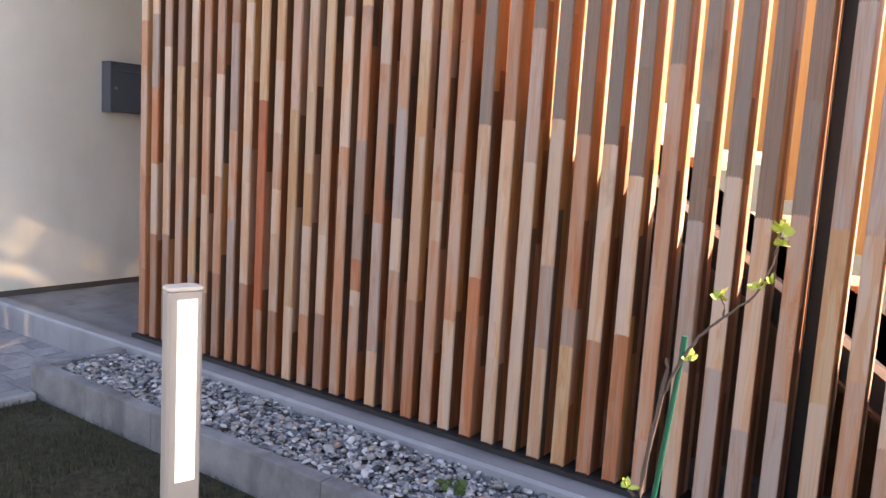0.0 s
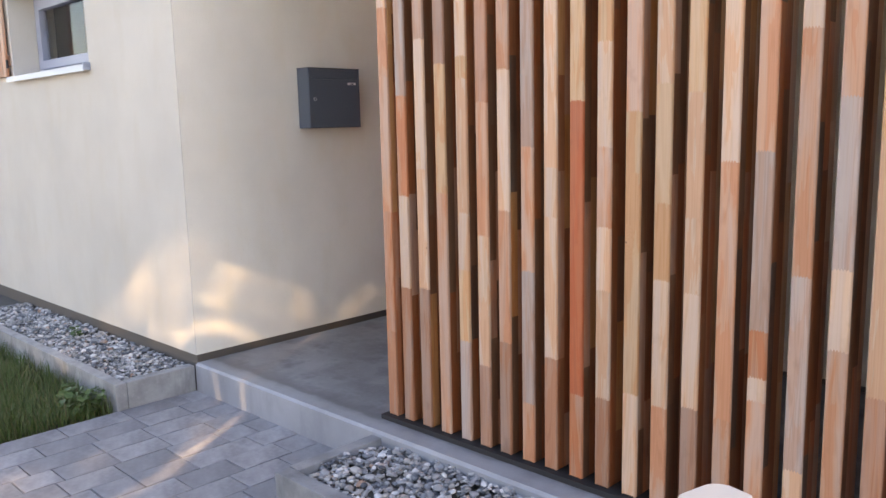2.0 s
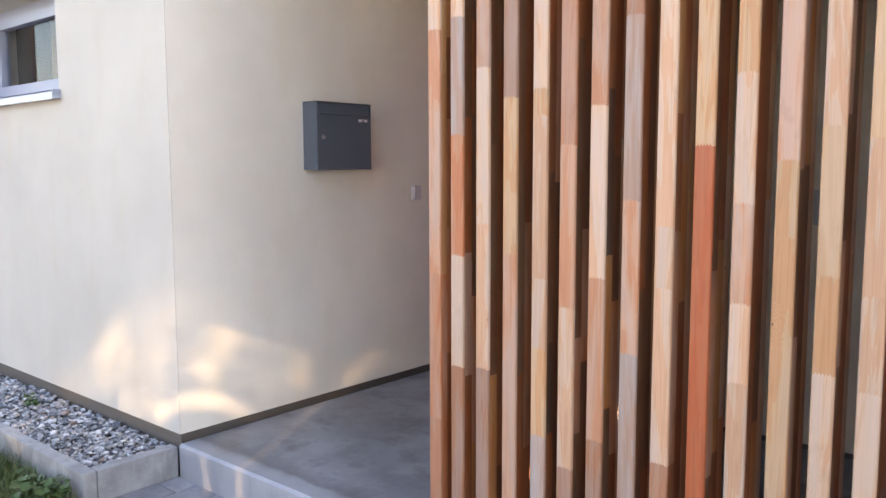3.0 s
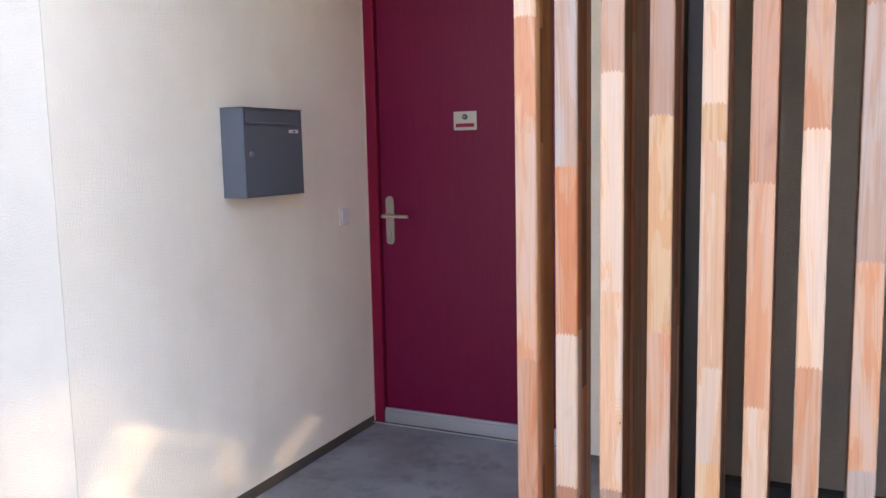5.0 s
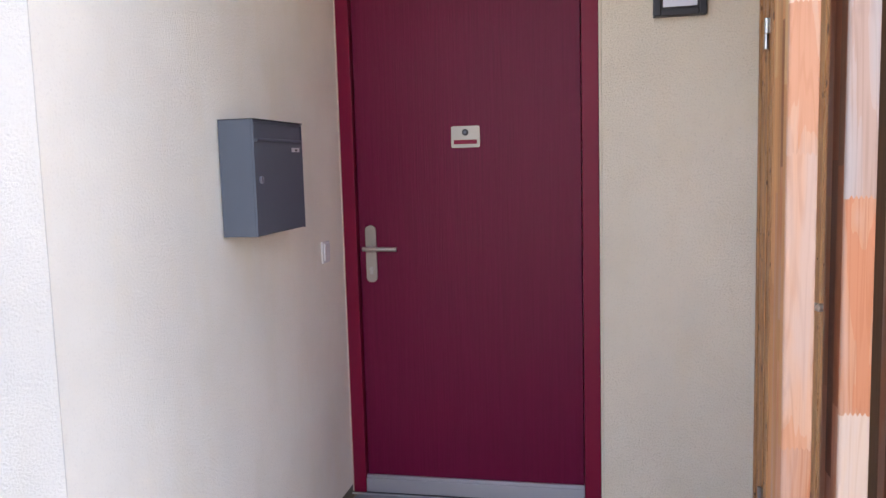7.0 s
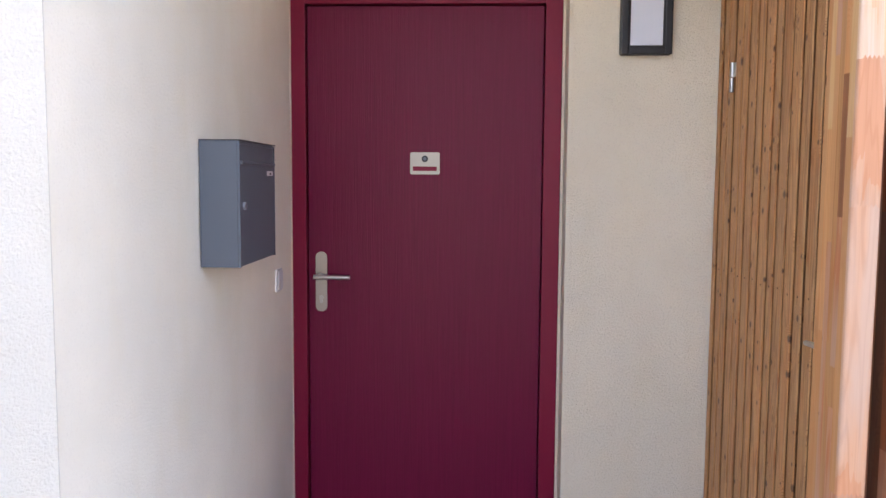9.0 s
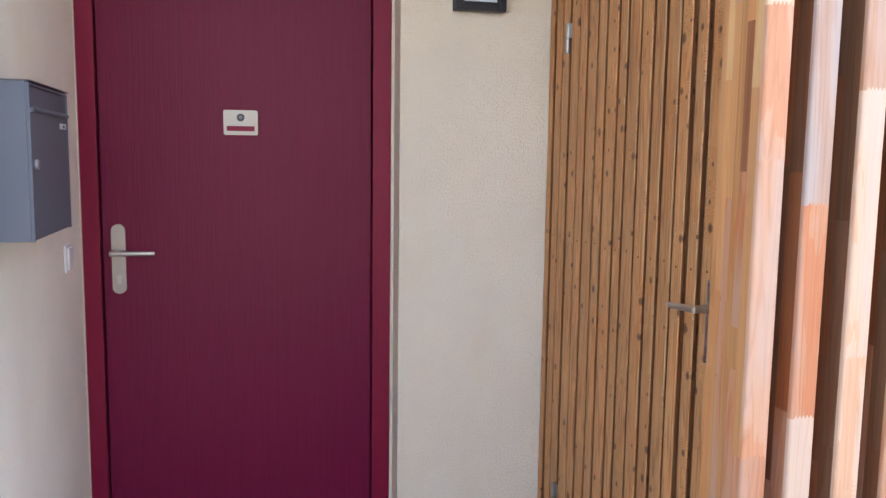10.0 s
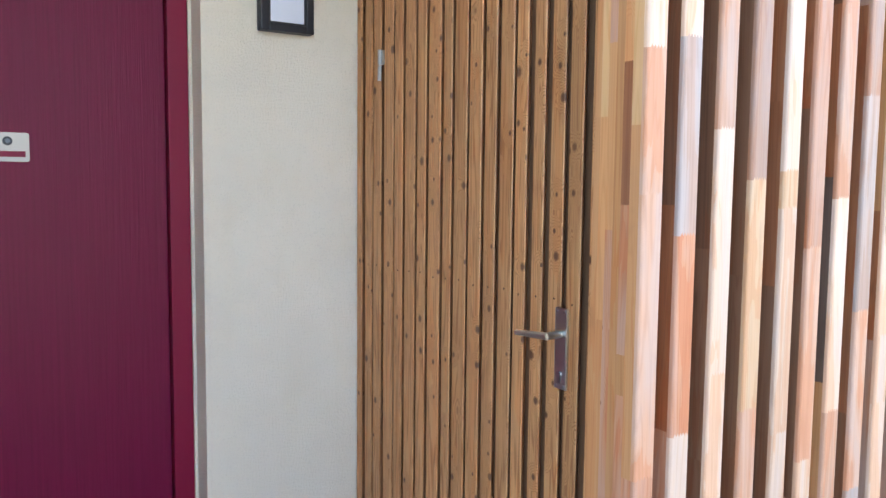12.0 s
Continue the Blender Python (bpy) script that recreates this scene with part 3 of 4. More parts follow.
tagged(part("wall_store_end", boxes((3.35, 3.39, 0.661, 1.744, 0.0, 1.55)), M_PINE_SHADE), "dark timber end wall added to keep the sun out of the store", "wall", kind="structure")
for x, z in STEPS:
    part("tread", boxes((x, x+0.29, 0.38, 0.62, z-0.04, z)), M_TIMBER[11], st)
for k in range(-7, 6):
    part("balustrade_board", boxes((3.84+0.30*k, 4.138+0.30*k, 1.30, 1.325, 1.43-0.205*k, 2.53-0.205*k)), M_TIMBER[11], st)

# ---------------- timber side wall with its door ----------------
TX = 1.676
tw = tagged(part("wall_timber", boxes((TX+0.026, TX+0.10, 0.255, 0.51, 0, 2.62), (TX+0.026, TX+0.10, 1.55, 1.744, 0, 2.62), (TX+0.026, TX+0.10, 0.51, 1.55, 2.17, 2.62)), M_PINE_SHADE), "timber side wall of the store", "wall", kind="structure")
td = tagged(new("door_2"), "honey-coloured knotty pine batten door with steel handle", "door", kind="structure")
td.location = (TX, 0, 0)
part("leaf", boxes((0.026, 0.06, 0.525, 1.538, 0.02, 2.16)), M_PINE_SHADE, td)
BAT = [(1.706, 1.742), (1.626, 1.678), (1.560, 1.614), (1.474, 1.536), (1.410, 1.462), (1.328, 1.391), (1.262, 1.312), (1.176, 1.243), (1.113, 1.157),
       (1.031, 1.095), (0.957, 1.017), (0.887, 0.938), (0.809, 0.866), (0.749, 0.796), (0.677, 0.720), (0.600, 0.650), (0.532, 0.580), (0.457, 0.500)]
for y0, y1 in BAT:
    onleaf = 0.51 < y1 < 1.55
    part("batten", prism([(0, y0+0.003), (0, y1-0.001), (0.001, y1), (0.0255, y1-0.018), (0.0255, y0+0.018), (0.003, y0)], 2, 0.03 if onleaf else 0.005, 2.155 if onleaf else 2.6), M_PINE, td)
part("plate", boxes((-0.008, 0.0, 0.565, 0.611, 0.948, 1.157), bevel=0.003), M_METAL, td)
lv = part("handle", tube(tube(bmesh.new(), (-0.008, 0.588, 1.090), (-0.056, 0.588, 1.089), 0.010), (-0.054, 0.584, 1.089), (-0.056, 0.708, 1.080), 0.010, 0.007), M_METAL, td)
smooth(lv)
part("cylinder", tube(boxes((-0.011, -0.008, 0.584, 0.596, 0.964, 0.986)), (-0.013, 0.590, 0.986), (-0.008, 0.590, 0.986), 0.009), M_CHROME, td)
for y, z in ((0.575, 1.148), (0.602, 1.148), (0.575, 0.957), (0.602, 0.957)):
    part("screw", tube(bmesh.new(), (-0.010, y, z), (-0.007, y, z), 0.0035, seg=8), M_CHROME, td)
for z in (1.818, 0.14):
    hg = part("hinge", tube(tube(bmesh.new(), (-0.009, 1.553, z), (-0.009, 1.553, z+0.051), 0.0075), (-0.009, 1.553, z+0.054), (-0.009, 1.553, z+0.105), 0.0075), M_CHROME, td)
    part("leaf_plate", boxes((-0.004, 0.0, 1.535, 1.553, z+0.054, z+0.103)), M_METAL, hg)
for n, (y0, y1) in enumerate(BAT[1:]):
    part("nail", tube(bmesh.new(), (-0.001, (y0+y1)/2, 1.168+0.004*(n % 3)), (0.001, (y0+y1)/2, 1.168+0.004*(n % 3)), 0.003, seg=8), M_KNOT, td)

# ---------------- front door ----------------
d = tagged(new("door_1"), "dark red painted front door with steel handle", "door", kind="structure")
d.location = (0, -0.030, 0)
part("frame", boxes((0.0045, 0.062, 1.890, 1.98, 0, 2.27), (1.027, 1.095, 1.890, 1.98, 0, 2.27), (0.062, 1.027, 1.890, 1.98, 2.198, 2.27), bevel=0.003), M_REDFRAME, d)
part("leaf", boxes((0.067, 1.023, 1.915, 1.975, 0.02, 2.193), bevel=0.003), M_RED, d)
part("threshold", boxes((0.0635, 1.0255, 1.891, 1.914, 0.004, 0.066), (0.0635, 1.0255, 1.899, 1.914, 0.066, 0.080), bevel=0.002), M_ALU, d)
part("edge_bead", boxes((0.0005, 0.0042, 1.886, 1.978, 0.005, 2.274), (1.0955, 1.1065, 1.884, 1.978, 0.005, 2.274), bevel=0.001), M_BEIGE, d, "pale render bead along the frame")
part("sill_strip", boxes((0.001, 1.097, 1.868, 1.876, 0.0, 0.004)), M_PLASTIC_GREY, d)
# thin black strips put in for the dark of the gap at the threshold
part("gap_shade", boxes((0.0635, 1.0255, 1.892, 1.913, 0.0, 0.0035), (0.001, 1.097, 1.877, 1.884, 0.0, 0.002)), M_BLACK, d)


def rounded_plate(cx, w, z0, z1, y0, y1, r, seg=6):
    pts = []
    for (px, pz, a0) in ((cx+w/2-r, z1-r, 0), (cx-w/2+r, z1-r, 90), (cx-w/2+r, z0+r, 180), (cx+w/2-r, z0+r, 270)):
        for q in range(seg+1):
            a = radians(a0+90*q/seg)
            pts.append((px+r*math.cos(a), pz+r*math.sin(a)))
    return prism(pts, 1, y0, y1)


hp = part("handle_plate", rounded_plate(0.120, 0.047, 0.950, 1.198, 1.906, 1.915, 0.022), M_METAL_B, d)
part("cylinder", tube(boxes((0.114, 0.126, 1.902, 1.906, 0.986, 1.009)), (0.120, 1.900, 1.009), (0.120, 1.906, 1.009), 0.009), M_CHROME, hp)
smooth(part("lever", tube(tube(bmesh.new(), (0.118, 1.910, 1.099), (0.118, 1.862, 1.099), 0.011, seg=16), (0.096, 1.862, 1.099), (0.245, 1.862, 1.098), 0.0095, seg=16), M_METAL, d))
vp = part("viewer_plate", rounded_plate(0.547, 0.120, 1.520, 1.609, 1.910, 1.915, 0.006, 3), M_METAL_B, d, "satin metal plate with door viewer")
part("name_slot", boxes((0.498, 0.596, 1.9085, 1.910, 1.534, 1.552)), M_REDFRAME, vp)
part("viewer", tube(bmesh.new(), (0.547, 1.902, 1.583), (0.547, 1.910, 1.583), 0.013, 0.014, 20), M_BOX_DARK, vp)
part("lens", tube(bmesh.new(), (0.547, 1.900, 1.583), (0.547, 1.903, 1.583), 0.007, seg=16), M_BOX, vp)

# ---------------- mailbox ----------------
mb = thing("mailbox", (0.004, 0.762, 1.254), "grey powder-coated steel mailbox on the cream wall", "mailbox")
part("body", boxes((0.0, 0.104, 0, 0.380, 0, 0.346), bevel=0.0015), M_BOX, mb)
part("top", boxes((0.0, 0.114, -0.001, 0.381, 0.346, 0.349)), M_BOX_DARK, mb)
part("door", boxes((0.1045, 0.110, 0.006, 0.375, 0.004, 0.283), bevel=0.0015), M_BOX, mb)
fl = part("flap", boxes((0.1045, 0.109, 0.014, 0.368, 0.289, 0.335), bevel=0.001), M_BOX, mb)
part("lip", tube(bmesh.new(), (0.111, 0.016, 0.287), (0.111, 0.366, 0.287), 0.006, seg=10), M_BOX, fl, "rounded flap edge")
part("rim", boxes((0.1045, 0.111, 0.006, 0.375, 0.338, 0.344), (0.1045, 0.111, 0.001, 0.006, 0.0, 0.344), (0.1045, 0.111, 0.375, 0.379, 0.0, 0.344)), M_BOX, mb)
lb = part("name_label", boxes((0.110, 0.112, 0.288, 0.352, 0.253, 0.267), bevel=0.0005), M_PLASTIC, mb, "small white name label")
part("writing", boxes((0.112, 0.1124, 0.313, 0.332, 0.256, 0.262)), M_BOX_DARK, lb)
lk = part("lock", tube(bmesh.new(), (0.109, 0.040, 0.168), (0.116, 0.040, 0.168), 0.011, seg=20), M_ALU, mb)
part("keyhole", boxes((0.116, 0.1165, 0.0385, 0.0415, 0.160, 0.176)), M_BLACK, lk)

sw = thing("light_switch", (0, 1.622, 1.112), "white plastic light switch on the cream wall", "switch")
part("plate", boxes((0.001, 0.009, -0.041, 0.041, -0.043, 0.043), bevel=0.003), M_PLASTIC, sw)
part("rocker", boxes((0.009, 0.015, -0.028, 0.028, -0.034, 0.034), bevel=0.002), M_PLASTIC, sw)
ds = thing("double_switch", (2.277, 1.744, 1.089), "grey plastic double switch on the store wall", "switch")
part("plate", boxes((-0.042, 0.042, -0.01, 0, -0.077, 0.077), bevel=0.003), M_PLASTIC_GREY, ds)
for z in (-0.036, 0.036):
    part("rocker", boxes((-0.03, 0.03, -0.016, -0.01, z-0.03, z+0.03), bevel=0.002), M_PLASTIC_GREY, ds)

# ---------------- wall lamp ----------------
wl = thing("wall_lamp", (1.394, 1.752, 2.108), "black framed outdoor wall lamp with a white opal pane", "wall lamp")
part("back_box", boxes((-0.096, 0.096, -0.026, -0.001, -0.131, 0.192), bevel=0.005), M_STEEL_BLACK, wl)
part("frame", boxes((-0.096, -0.068, -0.047, -0.0265, -0.131, 0.192), (0.068, 0.096, -0.047, -0.0265, -0.131, 0.192), (-0.068, 0.068, -0.047, -0.0265, -0.131, -0.105), (-0.068, 0.068, -0.047, -0.0265, 0.166, 0.192), bevel=0.004), M_STEEL_BLACK, wl)
part("inner_rim", boxes((-0.0675, -0.062, -0.044, -0.0265, -0.1045, 0.1655), (0.062, 0.0675, -0.044, -0.0265, -0.1045, 0.1655), (-0.062, 0.062, -0.044, -0.0265, -0.1045, -0.0995), (-0.062, 0.062, -0.044, -0.0265, 0.1605, 0.1655)), M_BLACK, wl)
part("pane", boxes((-0.0615, 0.0615, -0.040, -0.0265, -0.099, 0.160), bevel=0.002), M_LAMPGLASS, wl)

# ---------------- window ----------------
w = tagged(new("window_1"), "grey framed window with a curtain behind the glass", "window", kind="structure")
y0, y1 = 0.18, 0.25


def ring(x0, x1, z0, z1, t, y0, y1, bevel=0.004):
    return boxes((x0, x1, y0, y1, z0, z0+t), (x0, x1, y0, y1, z1-t, z1), (x0, x0+t, y0, y1, z0+t, z1-t), (x1-t, x1, y0, y1, z0+t, z1-t), bevel=bevel)


part("window_frame", ring(WX0+0.001, WX1-0.001, WZ0+0.002, WZ1-0.001, 0.055, y0, y1), M_WINFRAME, w)
part("sash", ring(WX0+.052, WX1-.052, WZ0+.055, WZ1-.052, 0.062, y0-0.012, y1-0.02), M_WINFRAME, w)
part("pane", boxes((WX0+.112, WX1-.112, 0.205, 0.212, WZ0+.115, WZ1-.112)), M_GLASS, w)["kind"] = ""
sill = part("window_sill", boxes((WX0-0.03, WX1+0.02, -0.045, 0.178, WZ0-0.006, WZ0+0.002), (WX0-0.03, WX1+0.02, -0.047, -0.043, WZ0-0.035, WZ0-0.004), (WX1+0.012, WX1+0.02, -0.043, -0.001, WZ0-0.03, WZ0+0.018)), M_SILL, w)
for x in (-1.95, -1.6, -1.25):
    part("sill_screw", tube(bmesh.new(), (x, 0.14, WZ0+0.002), (x, 0.14, WZ0+0.005), 0.006, seg=10), M_CHROME, sill)
pts = []
for q in range(60):
    x = WX0+0.22+q*0.018
    pts.append((x, 0.45+0.022*math.sin(q*1.9)))
bm = bmesh.new()
lo = [bm.verts.new((x, y, 1.5)) for x, y in pts]
hi = [bm.verts.new((x, y, 2.5)) for x, y in pts]
for q in range(59):
    bm.faces.new((lo[q], lo[q+1], hi[q+1], hi[q]))
cu = part("curtain", bm, M_CURTAIN)
tagged(cu, "grey folded curtain hanging behind the window", "curtain")
sm_ = cu.modifiers.new("thickness", "SOLIDIFY"); sm_.thickness = 0.004
# unseen room box; its lack of light is put into the wall colour
tagged(part("room_behind_window", boxes((-2.6, -0.3, 1.3, 1.32, 1.2, 2.7), (-2.62, -2.6, 0.33, 1.32, 1.2, 2.7), (-0.32, -0.3, 0.33, 1.32, 1.2, 2.7), (-2.6, -0.32, 0.33, 1.3, 2.68, 2.7), (-2.6, -0.32, 0.33, 1.3, 1.2, 1.22)), M_ROOM), "unseen room behind the window, coloured dark as if unlit", "wall", kind="structure")

# timber shutter folded against the wall
sh = thing("shutter", (WX0-0.035, -0.01, 1.67), "brown vertical board shutter folded open against the render wall", "shutter")
for q in range(9):
    part("board", boxes((-0.062*(q+1)+0.004, -0.062*q, -0.03, -0.008, 0, 0.6), bevel=0.003), M_TIMBER[3 if q % 3 else 0], sh)
part("batten", boxes((-0.54, -0.01, -0.008, 0.009, 0.08, 0.15)), M_TIMBER[3], sh)
part("hinge", tube(bmesh.new(), (0.006, -0.02, 0.06), (0.006, -0.02, 0.12), 0.008), M_STEEL_BLACK, sh)

# ---------------- kerbs and path ----------------
kl = tagged(new("kerb_left"), "pale concrete kerb stones round the gravel strip", "kerb", kind="structure")
part("kerb_stone", boxes((-0.065, 0.0, -0.395, -0.014, PZ-.1, STEP_Z), bevel=0.005), M_CURB, kl)
x = -0.001
for k in range(9):
    part("kerb_stone", boxes((x-1.0+0.003 if k else -1.0, x, -0.457, -0.398, PZ-.1, STEP_Z-0.001), bevel=0.005), M_CURB, kl)
    x -= 1.0
kp = tagged(new("kerb_planter"), "grey concrete kerb stones round the gravel bed", "kerb", kind="structure")
x = 1.486
for k in range(7):
    part("kerb_stone", boxes((x, x+1.0-0.003, -0.503, -0.438, PZ-.1, STEP_Z-0.005), bevel=0.005), M_CURB_BED, kp)
    x += 1.0
part("kerb_stone", boxes((1.486, 1.548, -0.436, -0.002, PZ-.1, STEP_Z-0.003), bevel=0.005), M_CURB_BED, kp)
pv = tagged(part("paving", boxes((-0.005, 1.53, -7, -0.001, PZ-.1, PZ-.009)), M_SAND), "grey concrete block paving path with sandy joints", "paving", kind="structure")
tagged(part("kerb_path", boxes((1.528, 1.578, -6, -0.52, PZ-.1, PZ+.006), bevel=0.006), M_CURB), "thin concrete edging of the path", "kerb", kind="structure")

# ---------------- bollard lamp ----------------
bo = thing("bollard_lamp", (3.482, -1.088, PZ-0.03), "beige metal bollard lamp with a white panel standing on the lawn", "bollard lamp")
bo.rotation_euler = (0, 0, radians(-14))


def dshape(r, hx, hy):
    pts = [(hx, -hy+0.008), (hx, hy-0.008), (hx-0.008, hy)]
    for q in range(7):
        a = radians(90+90*q/6)
        pts.append((-hx+r+r*math.cos(a), hy-r+r*math.sin(a)))
    for q in range(7):
        a = radians(180+90*q/6)
        pts.append((-hx+r+r*math.cos(a), -hy+r+r*math.sin(a)))
    pts.append((hx-0.008, -hy))
    return pts


body = part("body", prism(dshape(0.03, 0.033, 0.051), 2, 0, 0.915), M_BOLLARD, bo)
bv = body.modifiers.new("soft", "BEVEL"); bv.width, bv.segments, bv.limit_method, bv.angle_limit = 0.003, 2, "ANGLE", radians(50)
cp_ = part("cap", prism(dshape(0.030, 0.034, 0.052), 2, 0.916, 0.928), M_BOLLARD_CAP, bo)
bv = cp_.modifiers.new("soft", "BEVEL"); bv.width, bv.segments, bv.limit_method, bv.angle_limit = 0.004, 2, "ANGLE", radians(50)
part("panel", boxes((0.032, 0.0355, -0.025, 0.031, 0.366, 0.893), bevel=0.001), M_GLOW, bo, "white lit diffuser panel")

# ---------------- young tree and its stake ----------------
GZ = PZ-0.03
stk = thing("stake", (4.917, -1.198, GZ-0.02), "dark green plastic plant stake stuck in the lawn", "stake")
part("rod", tube(bmesh.new(), (-0.085, 0, 0), (0.013, 0.008, 0.888-GZ), 0.0046, 0.0046, 12), M_GREEN, stk)
part("cap", tube(bmesh.new(), (0.0125, 0.008, 0.883-GZ), (0.0135, 0.008, 0.909-GZ), 0.0054, 0.0050, 12), M_GREEN, stk)


def limb(pts, r0, r1, name, parent, seg=8):
    bm = bmesh.new()
    rings = []
    n = len(pts)
    for i, p in enumerate(pts):
        p = Vector(p)
        d = (Vector(pts[min(i+1, n-1)]) - Vector(pts[max(i-1, 0)])).normalized()
        q = d.to_track_quat("Z", "Y")
        r = r0+(r1-r0)*i/(n-1)
        r *= 1.0+0.25*(i % 2)
        rings.append([bm.verts.new(p+q @ Vector((r*math.cos(2*math.pi*k/seg), r*math.sin(2*math.pi*k/seg), 0))) for k in range(seg)])
    for a, b in zip(rings, rings[1:]):
        for k in range(seg):
            bm.faces.new((a[k], a[(k+1) % seg], b[(k+1) % seg], b[k]))
    bm.faces.new(rings[-1]); bm.faces.new(rings[0][::-1])
    return smooth(part(name, bm, M_BARK, parent), 60)


def fine(points, n=4, wob=0.004, seed=1):
    r = random.Random(seed)
    out = []
    for a, b in zip(points, points[1:]):
        for k in range(n):
            f = k/n
            out.append(tuple(a[c]*(1-f)+b[c]*f + (r.uniform(-wob, wob) if k else 0) for c in range(3)))
    return out+[points[-1]]


sap = thing("sapling", (4.855, -1.213, GZ-0.002), "bare young tree with a few fresh yellow-green leaf buds", "sapling")
O = Vector((4.87, -1.10, GZ))


def L3(*p):
    return [tuple(Vector(v)-O) for v in p]


limb(fine(L3((4.86, -1.11, GZ), (4.895, -1.10, 0.45), (4.905, -1.097, 0.62), (4.923, -1.093, 0.79)), 5, 0.004, 1), 0.0046, 0.0036, "trunk", sap)
limb(fine(L3((4.921, -1.091, 0.785), (4.945, -1.085, 0.85), (4.966, -1.075, 0.893), (5.00, -1.064, 0.93), (5.04, -1.051, 0.97), (5.060, -1.045, 1.02), (5.066, -1.043, 1.075)), 4, 0.0015, 2), 0.0025, 0.0012, "branch", sap)
limb(fine(L3((4.999, -1.064, 0.928), (5.0, -1.066, 0.95), (4.992, -1.067, 0.962)), 3, 0.001, 3), 0.0018, 0.0012, "twig", sap)
limb(fine(L3((4.921, -1.091, 0.79), (4.927, -1.09, 0.83), (4.924, -1.089, 0.852)), 3, 0.001, 4), 0.0035, 0.0025, "stub", sap)
limb(fine(L3((4.895, -1.10, 0.61), (4.885, -1.105, 0.62)), 2, 0.001, 5), 0.003, 0.002, "twig", sap)


def leaf_bunch(p, n, size, seed, parent, name="bud", material=None):
    r = random.Random(seed)
    for k in range(n):
        bm = bmesh.new()
        d = Vector((r.uniform(-1, 1), r.uniform(-1, 1), r.uniform(-0.1, 1.2))).normalized()
        side = d.cross(Vector((r.uniform(-1, 1), r.uniform(-1, 1), r.uniform(-1, 1)))).normalized()
        up = d.cross(side)
        ln, wd = size*r.uniform(0.7, 1.2), size*r.uniform(0.25, 0.4)
        base, tip = Vector(p), Vector(p)+d*ln
        m1 = Vector(p)+d*ln*0.35+up*ln*0.08
        m2 = Vector(p)+d*ln*0.72+up*ln*0.06
        vs = [base, m1-side*wd, m2-side*wd*0.8, tip, m2+side*wd*0.8, m1+side*wd]
        c1, c2 = bm.verts.new(Vector(p)+d*ln*0.35), bm.verts.new(Vector(p)+d*ln*0.72)
        v = [bm.verts.new(q) for q in vs]
        bm.faces.new((v[0], v[1], c1)); bm.faces.new((v[1], v[2], c2, c1)); bm.faces.new((v[2], v[3], c2))
        bm.faces.new((v[3], v[4], c2)); bm.faces.new((v[4], v[5], c1, c2)); bm.faces.new((v[5], v[0], c1))
        part("leaf", bm, material or M_BUD, parent)


for k, (p, n, sz) in enumerate((((5.066, -1.043, 1.075), 9, 0.022), ((5.070, -1.043, 1.052), 6, 0.019), ((4.991, -1.067, 0.960), 7, 0.022), ((5.042, -1.051, 0.981), 6, 0.016),
                                ((5.061, -1.046, 0.992), 5, 0.016), ((4.955, -1.078, 0.855), 6, 0.020), ((4.884, -1.105, 0.622), 6, 0.019))):
    leaf_bunch(tuple(Vector(p)-O), n, sz, 30+k, sap)

# low weeds
def weed(x, y, z, n, seed, size, spread, height, label="low green weed with rounded leaves beside the kerb"):
    r = random.Random(seed)
    wd = thing("weed", (x, y, z), label, "weed")
    bm = bmesh.new()
    bs = bmesh.new()
    for k in range(n):
        a, q = r.uniform(0, 6.283), spread*math.sqrt(r.random())
        c = Vector((q*math.cos(a), q*math.sin(a)*0.7, height*r.uniform(0.35, 1)))
        nrm = Vector((r.uniform(-.6, .6), r.uniform(-.8, .3), 1)).normalized()
        rot = nrm.to_track_quat("Z", "Y")
        s_ = size*r.uniform(0.6, 1.15)
        ctr = bm.verts.new(c - nrm*s_*0.12)
        rim = [bm.verts.new(c+rot @ Vector((s_*(1+0.14*math.cos(3*t))*math.cos(t), s_*(1+0.14*math.cos(3*t))*math.sin(t), 0.1*s_*math.sin(2*t)))) for t in [6.283*i/9 for i in range(9)]]
        for i in range(9):
            bm.faces.new((ctr, rim[i], rim[(i+1) % 9]))
        tube(bs, (c.x*0.4, c.y*0.4, 0), c-nrm*s_*0.12, 0.0012, 0.001, 4)
    part("leaves", bm, M_LEAF, wd)
    part("stems", bs, M_LEAF, wd)


weed(-0.17, -0.56, GZ, 80, 3, 0.021, 0.15, 0.13)
weed(-0.42, -0.55, GZ, 30, 4, 0.017, 0.12, 0.10)
weed(3.86, -0.24, -0.05, 22, 5, 0.016, 0.05, 0.06, "small green weed growing in the gravel")
weed(-1.25, -0.16, -0.05, 26, 7, 0.014, 0.06, 0.07, "small green weed growing in the gravel")

# ---------------- unseen wall and yard, added for reflections and bounced light -----------------
nb = tagged(part("wall_opposite", boxes((-14, 14, -13.3, -13, PZ-.1, 3.4)), M_CURB), "unseen low concrete wall added to bounce sunlight to the porch", "wall", kind="structure")
tagged(part("road", boxes((-14, 14, -10.9, -4.6, PZ-.08, PZ-.02)), M_CURB), "unseen pale concrete yard added to bounce sunlight to the porch", "road", kind="structure")

